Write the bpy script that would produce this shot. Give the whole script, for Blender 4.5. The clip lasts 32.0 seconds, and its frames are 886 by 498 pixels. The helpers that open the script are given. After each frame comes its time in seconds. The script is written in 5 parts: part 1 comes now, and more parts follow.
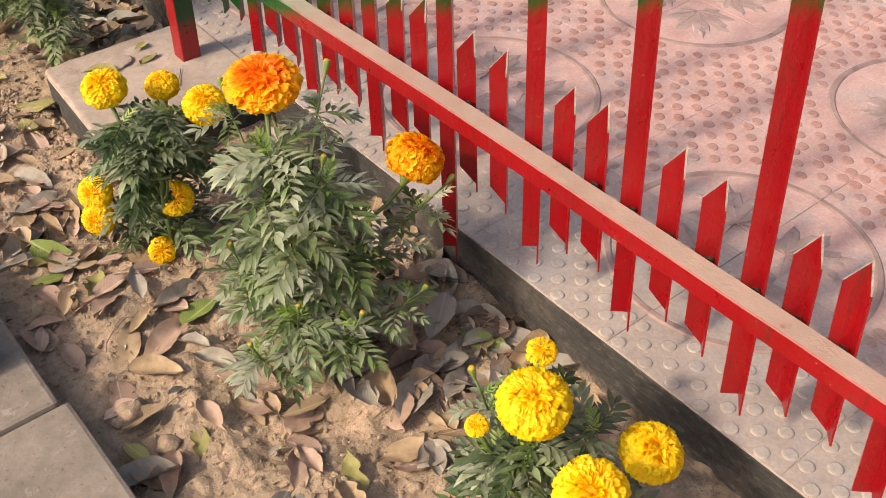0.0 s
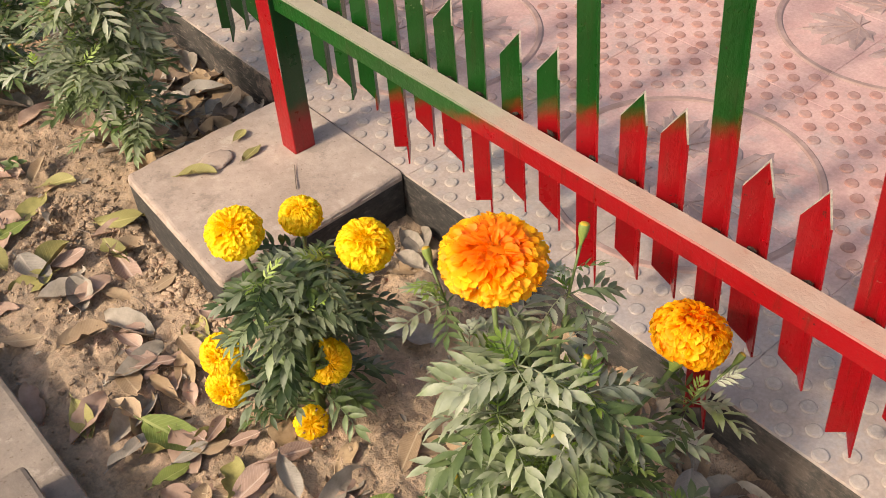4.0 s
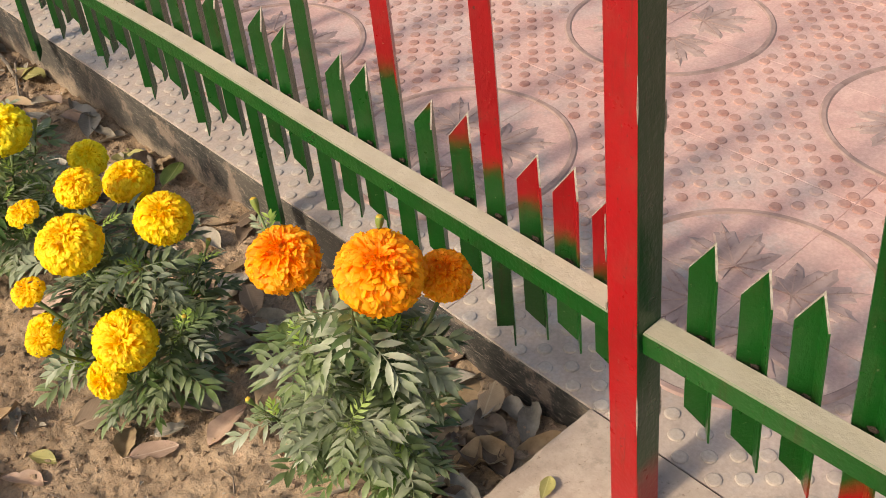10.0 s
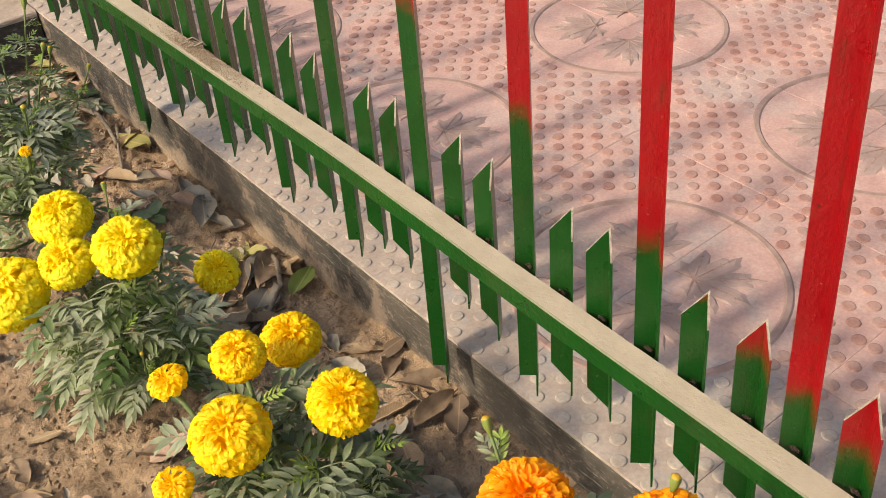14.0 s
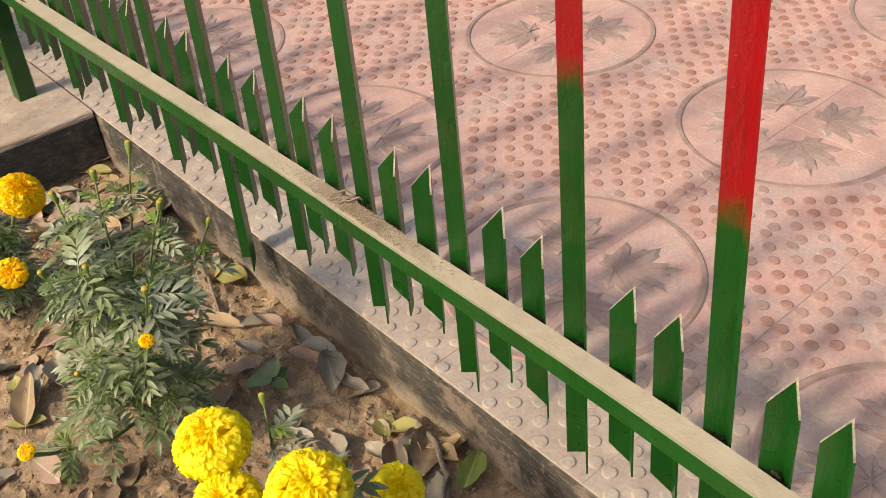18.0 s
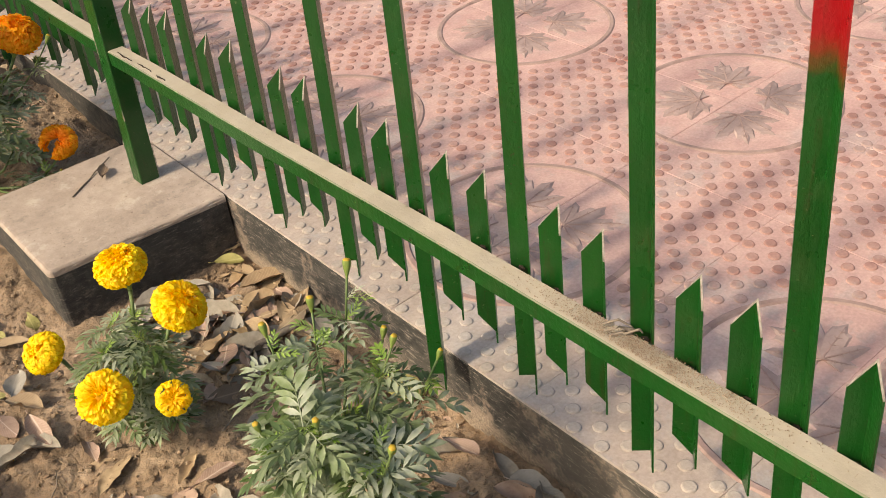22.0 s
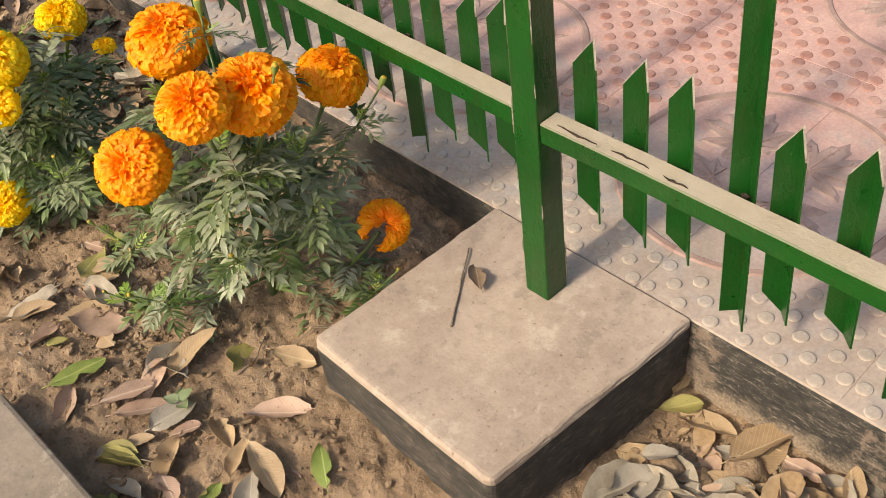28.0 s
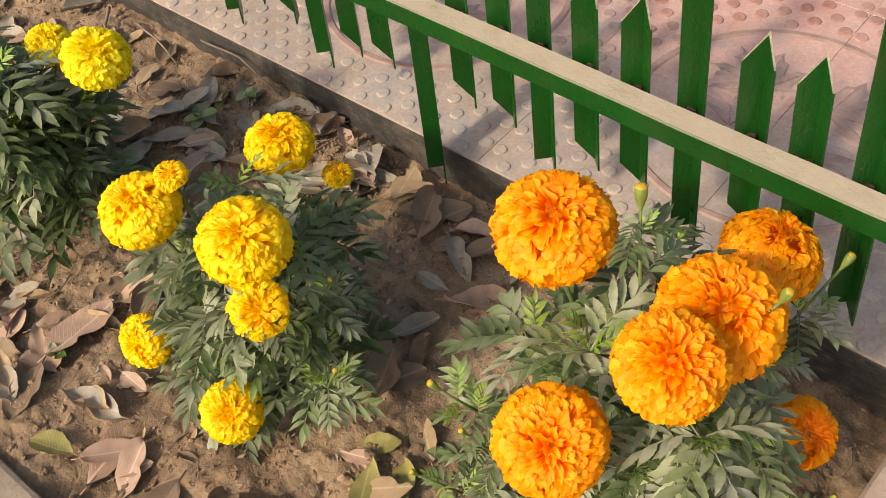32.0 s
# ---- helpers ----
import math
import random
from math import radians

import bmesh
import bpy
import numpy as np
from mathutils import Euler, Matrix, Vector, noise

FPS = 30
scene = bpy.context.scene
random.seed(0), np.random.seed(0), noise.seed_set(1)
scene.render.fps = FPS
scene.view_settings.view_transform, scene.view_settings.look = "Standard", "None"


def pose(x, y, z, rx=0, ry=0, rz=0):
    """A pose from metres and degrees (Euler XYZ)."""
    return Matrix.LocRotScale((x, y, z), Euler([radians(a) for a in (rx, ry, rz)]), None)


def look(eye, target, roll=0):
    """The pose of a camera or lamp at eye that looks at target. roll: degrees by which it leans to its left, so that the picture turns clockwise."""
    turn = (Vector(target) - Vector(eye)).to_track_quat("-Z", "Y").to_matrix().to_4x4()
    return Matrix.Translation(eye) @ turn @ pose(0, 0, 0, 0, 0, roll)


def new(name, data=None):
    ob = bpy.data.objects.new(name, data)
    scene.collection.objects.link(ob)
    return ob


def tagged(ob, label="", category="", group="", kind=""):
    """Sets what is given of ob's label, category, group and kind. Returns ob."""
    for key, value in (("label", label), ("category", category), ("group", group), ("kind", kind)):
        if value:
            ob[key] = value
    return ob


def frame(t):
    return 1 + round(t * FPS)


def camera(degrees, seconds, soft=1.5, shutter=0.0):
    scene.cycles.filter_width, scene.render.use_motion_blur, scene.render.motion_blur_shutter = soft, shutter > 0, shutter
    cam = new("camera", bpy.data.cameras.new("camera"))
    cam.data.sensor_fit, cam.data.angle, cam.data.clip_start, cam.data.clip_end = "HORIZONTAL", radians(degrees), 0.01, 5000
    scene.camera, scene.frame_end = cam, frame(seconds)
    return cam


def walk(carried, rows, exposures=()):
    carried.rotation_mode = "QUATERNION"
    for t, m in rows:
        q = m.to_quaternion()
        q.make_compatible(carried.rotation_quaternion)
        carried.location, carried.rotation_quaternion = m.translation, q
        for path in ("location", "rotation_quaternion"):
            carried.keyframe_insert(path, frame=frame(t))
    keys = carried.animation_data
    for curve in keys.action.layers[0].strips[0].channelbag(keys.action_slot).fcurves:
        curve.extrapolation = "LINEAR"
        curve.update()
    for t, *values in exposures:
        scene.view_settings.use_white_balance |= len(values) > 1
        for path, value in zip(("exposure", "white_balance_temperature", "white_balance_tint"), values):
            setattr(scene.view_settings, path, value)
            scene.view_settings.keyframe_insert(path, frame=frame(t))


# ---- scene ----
cam = camera(46.9, 32.0, 0.7)
PATH = [
    (0, (0.17, 0.188, 0.873), (1.115, 1.362, -0.442), -0.4),
    (0.5, (0.183, 0.244, 0.857), (1.099, 1.413, -0.482), -1.6),
    (1, (0.2, 0.325, 0.853), (1.107, 1.487, -0.498), -2.5),
    (1.5, (0.215, 0.381, 0.851), (1.143, 1.499, -0.523), -3.1),
    (2, (0.215, 0.43, 0.845), (1.144, 1.542, -0.534), -3.5),
    (2.5, (0.218, 0.459, 0.842), (1.137, 1.582, -0.534), -3.8),
    (3, (0.225, 0.481, 0.838), (1.134, 1.622, -0.53), -4.2),
    (3.5, (0.23, 0.539, 0.834), (1.133, 1.687, -0.532), -4.1),
    (5.5, (0.21, 0.711, 0.831), (1.119, 1.895, -0.5), -5.1),
    (6, (0.235, 0.782, 0.839), (1.136, 1.979, -0.486), -5.5),
    (6.5, (0.252, 0.849, 0.848), (1.161, 2.047, -0.471), -5.5),
    (7, (0.271, 0.905, 0.852), (1.175, 2.115, -0.459), -5.8),
    (7.5, (0.284, 0.937, 0.852), (1.184, 2.16, -0.45), -6.1),
    (8, (0.287, 0.962, 0.851), (1.179, 2.201, -0.44), -6.5),
    (8.5, (0.287, 1.008, 0.85), (1.191, 2.248, -0.434), -6.7),
    (9, (0.278, 1.055, 0.843), (1.213, 2.28, -0.432), -6.4),
    (9.5, (0.274, 1.106, 0.84), (1.228, 2.325, -0.427), -6.5),
    (10, (0.27, 1.15, 0.837), (1.23, 2.376, -0.418), -6.6),
    (10.5, (0.266, 1.168, 0.838), (1.229, 2.403, -0.406), -6.5),
    (11, (0.269, 1.213, 0.838), (1.251, 2.43, -0.409), -4.6),
    (11.5, (0.27, 1.27, 0.839), (1.238, 2.492, -0.415), -4.6),
    (12, (0.285, 1.329, 0.845), (1.234, 2.565, -0.408), -5.0),
    (12.5, (0.308, 1.375, 0.845), (1.257, 2.628, -0.391), -4.9),
    (13, (0.32, 1.404, 0.847), (1.258, 2.663, -0.392), -5.2),
    (13.5, (0.312, 1.429, 0.847), (1.238, 2.696, -0.392), -5.3),
    (14, (0.308, 1.457, 0.845), (1.224, 2.735, -0.391), -5.4),
    (14.5, (0.305, 1.523, 0.847), (1.223, 2.802, -0.386), -5.7),
    (16.5, (0.274, 1.672, 0.853), (1.220, 2.931, -0.381), -7.0),
    (17, (0.281, 1.706, 0.850), (1.229, 2.947, -0.400), -6.3),
    (17.5, (0.293, 1.760, 0.848), (1.247, 2.998, -0.400), -5.8),
    (18, (0.312, 1.841, 0.873), (1.273, 3.090, -0.359), -5.9),
    (18.5, (0.33, 1.895, 0.888), (1.305, 3.142, -0.335), -6.4),
    (19, (0.329, 1.904, 0.886), (1.3, 3.161, -0.33), -6.5),
    (19.5, (0.326, 1.931, 0.886), (1.294, 3.198, -0.322), -6.0),
    (20, (0.307, 1.983, 0.881), (1.269, 3.264, -0.316), -6.2),
    (20.5, (0.281, 2.04, 0.875), (1.236, 3.337, -0.31), -6.5),
    (21, (0.262, 2.077, 0.87), (1.235, 3.365, -0.31), -6.4),
    (21.5, (0.257, 2.098, 0.866), (1.236, 3.383, -0.312), -6.6),
    (22, (0.258, 2.144, 0.856), (1.236, 3.434, -0.318), -6.7),
    (22.5, (0.272, 2.197, 0.848), (1.262, 3.453, -0.354), -7.0),
    (23, (0.287, 2.235, 0.846), (1.285, 3.447, -0.392), -7.3),
    (23.5, (0.302, 2.279, 0.84), (1.238, 3.481, -0.456), -8.5),
    (24, (0.305, 2.307, 0.836), (1.149, 3.502, -0.528), -9.4),
    (24.5, (0.297, 2.35, 0.836), (1.09, 3.548, -0.556), -9.7),
    (25, (0.27, 2.424, 0.863), (1.046, 3.632, -0.529), -9.8),
    (25.5, (0.244, 2.489, 0.881), (1.016, 3.699, -0.512), -9.0),
    (26, (0.232, 2.544, 0.877), (0.992, 3.757, -0.519), -9.2),
    (26.5, (0.232, 2.68, 0.88), (1.021, 3.876, -0.514), -8.6),
    (28.5, (0.179, 3.062, 0.831), (1.138, 4.164, -0.535), -7.9),
    (29, (0.184, 3.147, 0.836), (1.185, 4.201, -0.538), -7.3),
    (29.5, (0.171, 3.213, 0.838), (1.209, 4.231, -0.535), -7.2),
    (30, (0.173, 3.285, 0.832), (1.180, 4.333, -0.542), -8.4),
    (30.5, (0.185, 3.405, 0.835), (1.173, 4.466, -0.543), -9.0),
    (31, (0.195, 3.491, 0.835), (1.168, 4.524, -0.574), -8.7),
    (31.5, (0.201, 3.544, 0.831), (1.161, 4.526, -0.623), -8.4),
    (32, (0.197, 3.569, 0.822), (1.131, 4.530, -0.663), -8.0),
]
walk(cam, [(t, look(eye, target, roll)) for t, eye, target, roll in PATH], ((0.0, 0.53, 7050, 10), (3.0, 0.58, 7100, 10), (6.0, 0.52, 7150, 9), (9.0, 0.5, 7150, 6), (18.0, 0.49, 7450, 5), (22.0, 0.55, 7250, 4), (25.0, 0.68, 7050, 4), (28.5, 0.52, 7300, 5), (32.0, 0.45, 7450, 7)))

# ---- world, sun ----
SUN_EL, SUN_AZ = radians(39), radians(-82)   # azimuth is counted from +y towards +x
world = bpy.data.worlds.new("sky")
scene.world = world
world.use_nodes = True
wn = world.node_tree.nodes
sky = wn.new("ShaderNodeTexSky")
sky.sky_type, sky.sun_disc = "NISHITA", False
sky.sun_elevation, sky.sun_rotation = SUN_EL, SUN_AZ
sky.air_density, sky.dust_density, sky.ozone_density = 1.0, 4.0, 1.0
world.node_tree.links.new(sky.outputs[0], wn["Background"].inputs[0])
wn["Background"].inputs[1].default_value = 0.15
sun_data = bpy.data.lights.new("sun", "SUN")
sun_data.energy, sun_data.angle, sun_data.color = 2.45, radians(4.0), (1.0, 0.89, 0.75)
sun = new("sun", sun_data)
to_sun = Vector((math.sin(SUN_AZ) * math.cos(SUN_EL), math.cos(SUN_AZ) * math.cos(SUN_EL), math.sin(SUN_EL)))
sun.matrix_world = look(to_sun * 20, (0, 0, 0))


# ---- materials ----
def mat(name):
    m = bpy.data.materials.new(name)
    m.use_nodes = True
    return m, m.node_tree.nodes, m.node_tree.links, m.node_tree.nodes["Principled BSDF"]


def nz(n, l, scale, detail=4.0, rough=0.6, space="Object", vec=None):
    t = n.new("ShaderNodeTexNoise")
    t.inputs["Scale"].default_value, t.inputs["Detail"].default_value, t.inputs["Roughness"].default_value = scale, detail, rough
    if vec is None:
        if space == "World":
            vec = n.new("ShaderNodeNewGeometry").outputs["Position"]
        else:
            vec = n.new("ShaderNodeTexCoord").outputs["Object"]
    l.new(vec, t.inputs["Vector"])
    return t.outputs["Fac"]


def ramp(n, l, fac, *stops):
    r = n.new("ShaderNodeValToRGB")
    e = r.color_ramp.elements
    while len(e) < len(stops):
        e.new(0.5)
    for k, (p, c) in zip(e, stops):
        k.position = p
        k.color = (*c, 1) if len(c) == 3 else c
    l.new(fac, r.inputs[0])
    return r.outputs[0]


def mix(n, l, fac, a, b, kind="MIX"):
    m = n.new("ShaderNodeMix")
    m.data_type, m.blend_type = "RGBA", kind
    for sock, v in ((m.inputs[0], fac), (m.inputs[6], a), (m.inputs[7], b)):
        if isinstance(v, (int, float)):
            sock.default_value = v
        elif isinstance(v, tuple):
            sock.default_value = (*v, 1)
        else:
            l.new(v, sock)
    return m.outputs[2]


def calc(n, l, op, a, b=0.0, clamp=False):
    m = n.new("ShaderNodeMath")
    m.operation, m.use_clamp = op, clamp
    for sock, v in zip(m.inputs, (a, b)):
        if isinstance(v, (int, float)):
            sock.default_value = v
        else:
            l.new(v, sock)
    return m.outputs[0]


def bump(n, l, p, fac, strength, dist):
    b = n.new("ShaderNodeBump")
    b.inputs["Strength"].default_value, b.inputs["Distance"].default_value = strength, dist
    l.new(fac, b.inputs["Height"])
    l.new(b.outputs[0], p.inputs["Normal"])


def fade(n, l, fac, lo, hi):
    m = n.new("ShaderNodeMapRange")
    m.interpolation_type = "SMOOTHSTEP"
    m.inputs["From Min"].default_value, m.inputs["From Max"].default_value = lo, hi
    l.new(fac, m.inputs["Value"])
    return m.outputs[0]


def xyz(n, l):
    s = n.new("ShaderNodeSeparateXYZ")
    l.new(n.new("ShaderNodeNewGeometry").outputs["Position"], s.inputs[0])
    return s.outputs


def soil_material():
    m, n, l, p = mat("dry_soil")
    big, mid, fine = nz(n, l, 3.0, 4, 0.6, "World"), nz(n, l, 28, 6, 0.65, "World"), nz(n, l, 260, 4, 0.7, "World")
    c = ramp(n, l, mid, (0.28, (0.22, 0.155, 0.105)), (0.5, (0.4, 0.295, 0.205)), (0.72, (0.58, 0.45, 0.33)))
    damp = ramp(n, l, big, (0.38, (0.78, 0.76, 0.73)), (0.52, (1, 1, 1)))
    c = mix(n, l, 1.0, c, damp, "MULTIPLY")
    dry = fade(n, l, calc(n, l, "ADD", xyz(n, l)[1], calc(n, l, "MULTIPLY", big, 0.5)), 2.5, 1.7)
    c = mix(n, l, calc(n, l, "MULTIPLY", dry, 0.5), c, ramp(n, l, mid, (0.3, (0.42, 0.33, 0.24)), (0.7, (0.68, 0.56, 0.43))))
    wet = fade(n, l, calc(n, l, "ADD", xyz(n, l)[1], calc(n, l, "MULTIPLY", mid, 0.6)), 3.1, 4.1)
    c = mix(n, l, calc(n, l, "MULTIPLY", wet, 0.4), c, (0.22, 0.16, 0.112))
    c = mix(n, l, 0.45, c, ramp(n, l, fine, (0.35, (0.09, 0.06, 0.04)), (0.65, (0.42, 0.32, 0.22))), "OVERLAY")
    l.new(c, p.inputs["Base Color"])
    p.inputs["Roughness"].default_value = 0.95
    clod = n.new("ShaderNodeTexVoronoi")
    clod.feature = "SMOOTH_F1"
    clod.inputs["Scale"].default_value, clod.inputs["Smoothness"].default_value = 95, 0.35
    l.new(n.new("ShaderNodeNewGeometry").outputs["Position"], clod.inputs["Vector"])
    lump = calc(n, l, "MULTIPLY", clod.outputs["Distance"], -0.9)
    bump(n, l, p, calc(n, l, "ADD", calc(n, l, "ADD", calc(n, l, "MULTIPLY", mid, 1.5), fine), lump), 0.6, 0.005)
    return m


def concrete(name, lo, hi, dusty=0.0):
    m, n, l, p = mat(name)
    a, b, g = nz(n, l, 9, 5, 0.6, "World"), nz(n, l, 60, 5, 0.7, "World"), nz(n, l, 210, 2, 0.5, "World")
    c = ramp(n, l, a, (0.3, lo), (0.7, hi))
    c = mix(n, l, 0.65, c, ramp(n, l, b, (0.3, (0.3, 0.28, 0.26)), (0.7, (0.62, 0.58, 0.53))), "SOFT_LIGHT")
    c = mix(n, l, 1.0, c, ramp(n, l, g, (0.25, (0.6, 0.55, 0.5)), (0.36, (1, 1, 1))), "MULTIPLY")
    l.new(c, p.inputs["Base Color"])
    stain = nz(n, l, 24, 6, 0.75, "World")
    c = mix(n, l, calc(n, l, "MULTIPLY", fade(n, l, stain, 0.54, 0.66), 0.45), c, (0.17, 0.14, 0.12))
    c = mix(n, l, calc(n, l, "MULTIPLY", fade(n, l, stain, 0.44, 0.34), 0.3), c, (0.6, 0.52, 0.44))
    l.new(c, p.inputs["Base Color"])
    p.inputs["Roughness"].default_value = 0.9
    bump(n, l, p, calc(n, l, "ADD", b, calc(n, l, "MULTIPLY", g, 0.4)), 0.45, 0.002)
    return m


def black_paint(name, wear):
    m, n, l, p = mat(name)
    pos = n.new("ShaderNodeNewGeometry").outputs["Position"]
    sc = n.new("ShaderNodeMapping")
    sc.inputs["Scale"].default_value = (34, 34, 60)
    l.new(pos, sc.inputs[0])
    streak = nz(n, l, 1.6, 6, 0.72, vec=sc.outputs[0])
    patch, grit = nz(n, l, 7, 4, 0.6, "World"), nz(n, l, 330, 3, 0.7, "World")
    z = xyz(n, l)[2]
    y = xyz(n, l)[1]
    reach = calc(n, l, "MULTIPLY", calc(n, l, "MULTIPLY", fade(n, l, y, 1.5, 2.7), fade(n, l, y, 3.62, 3.4)), -0.002 if wear > 0.3 else -0.03)
    low = fade(n, l, calc(n, l, "SUBTRACT", calc(n, l, "ADD", z, calc(n, l, "MULTIPLY", calc(n, l, "SUBTRACT", nz(n, l, 22, 8, 0.8, "World"), 0.5), -0.1)), reach), 0.012, -0.026)
    worn = calc(n, l, "ADD", calc(n, l, "MULTIPLY", calc(n, l, "MULTIPLY", fade(n, l, y, 1.2, 1.9), fade(n, l, y, 3.66, 3.45)), 0.75), 0.25)
    scrape = n.new("ShaderNodeMapping")
    scrape.inputs["Scale"].default_value = (60, 55, 300)
    l.new(pos, scrape.inputs[0])
    scratch = nz(n, l, 1.0, 5, 0.75, vec=scrape.outputs[0])
    c = ramp(n, l, streak, (0.35, (0.016, 0.015, 0.015)), (0.58, (0.042, 0.038, 0.035)), (0.76, (0.17, 0.14, 0.11)))
    c = mix(n, l, calc(n, l, "MULTIPLY", worn, ramp(n, l, patch, (0.46, (0, 0, 0)), (0.64, (wear, wear, wear)))), c, (0.125, 0.105, 0.088))
    bare = calc(n, l, "MULTIPLY", fade(n, l, nz(n, l, 13, 8, 0.72, "World"), 0.52, 0.6), worn)
    c = mix(n, l, calc(n, l, "MULTIPLY", bare, 1.1 * wear), c, mix(n, l, grit, (0.17, 0.125, 0.098), (0.36, 0.265, 0.21)))
    c = mix(n, l, calc(n, l, "MULTIPLY", calc(n, l, "MULTIPLY", fade(n, l, scratch, 0.55, 0.68), wear + 0.15), worn), c, (0.34, 0.29, 0.24))
    c = mix(n, l, low, c, ramp(n, l, grit, (0.35, (0.17, 0.13, 0.095)), (0.65, (0.4, 0.31, 0.235))))
    c = mix(n, l, calc(n, l, "MULTIPLY", calc(n, l, "MULTIPLY", worn, min(1.0, 1.5 * wear)), calc(n, l, "MULTIPLY", fade(n, l, grit, 0.58, 0.68), fade(n, l, streak, 0.4, 0.62))), c, (0.34, 0.29, 0.24))
    l.new(c, p.inputs["Base Color"])
    p.inputs["Roughness"].default_value = 0.8
    bump(n, l, p, calc(n, l, "ADD", streak, grit), 0.4, 0.002)
    return m


def tile_material(name, dot):
    m, n, l, p = mat(name)
    big, mid, fine = nz(n, l, 5.5, 5, 0.6, "World"), nz(n, l, 24, 4, 0.6, "World"), nz(n, l, 240, 3, 0.6, "World")
    x = xyz(n, l)[0]
    rnd = n.new("ShaderNodeObjectInfo").outputs["Random"]
    pink = ramp(n, l, mid, (0.3, (0.46, 0.265, 0.235)), (0.7, (0.6, 0.38, 0.335)))
    if dot:
        pink = ramp(n, l, mid, (0.32, (0.3, 0.13, 0.105)), (0.68, (0.47, 0.27, 0.225)))
    beige = ramp(n, l, mid, (0.3, (0.31, 0.245, 0.208)), (0.7, (0.435, 0.35, 0.298)))
    if dot:
        beige = ramp(n, l, mid, (0.3, (0.3, 0.25, 0.215)), (0.7, (0.44, 0.37, 0.315)))
    edge = calc(n, l, "ADD", x, calc(n, l, "MULTIPLY", calc(n, l, "SUBTRACT", big, 0.5), 0.5))
    c = mix(n, l, fade(n, l, edge, 0.86, 1.12), beige, pink)
    c = mix(n, l, ramp(n, l, big, (0.55, (0, 0, 0)), (0.68, (0.45, 0.45, 0.45))), c, (0.42, 0.39, 0.38))
    # grey mottling, stronger by the fence: dirt, with picket shade put into the colour
    dirt_shade = nz(n, l, 13, 5, 0.7, "World")
    near = calc(n, l, "MULTIPLY", fade(n, l, x, 1.35, 0.95), 0.6)
    c = mix(n, l, calc(n, l, "MULTIPLY", fade(n, l, dirt_shade, 0.5, 0.66), calc(n, l, "ADD", near, 0.18)), c, (0.33, 0.3, 0.29))
    c = mix(n, l, calc(n, l, "MULTIPLY", rnd, 0.16), c, (0.42, 0.3, 0.27))
    c = mix(n, l, 0.2, c, ramp(n, l, fine, (0.3, (0.2, 0.2, 0.2)), (0.7, (0.8, 0.8, 0.8))), "OVERLAY")
    l.new(c, p.inputs["Base Color"])
    p.inputs["Roughness"].default_value = 0.85
    bump(n, l, p, calc(n, l, "ADD", mid, fine), 0.2, 0.0015)
    return m


RED, GREEN = (0.42, 0.008, 0.009), (0.008, 0.105, 0.014)


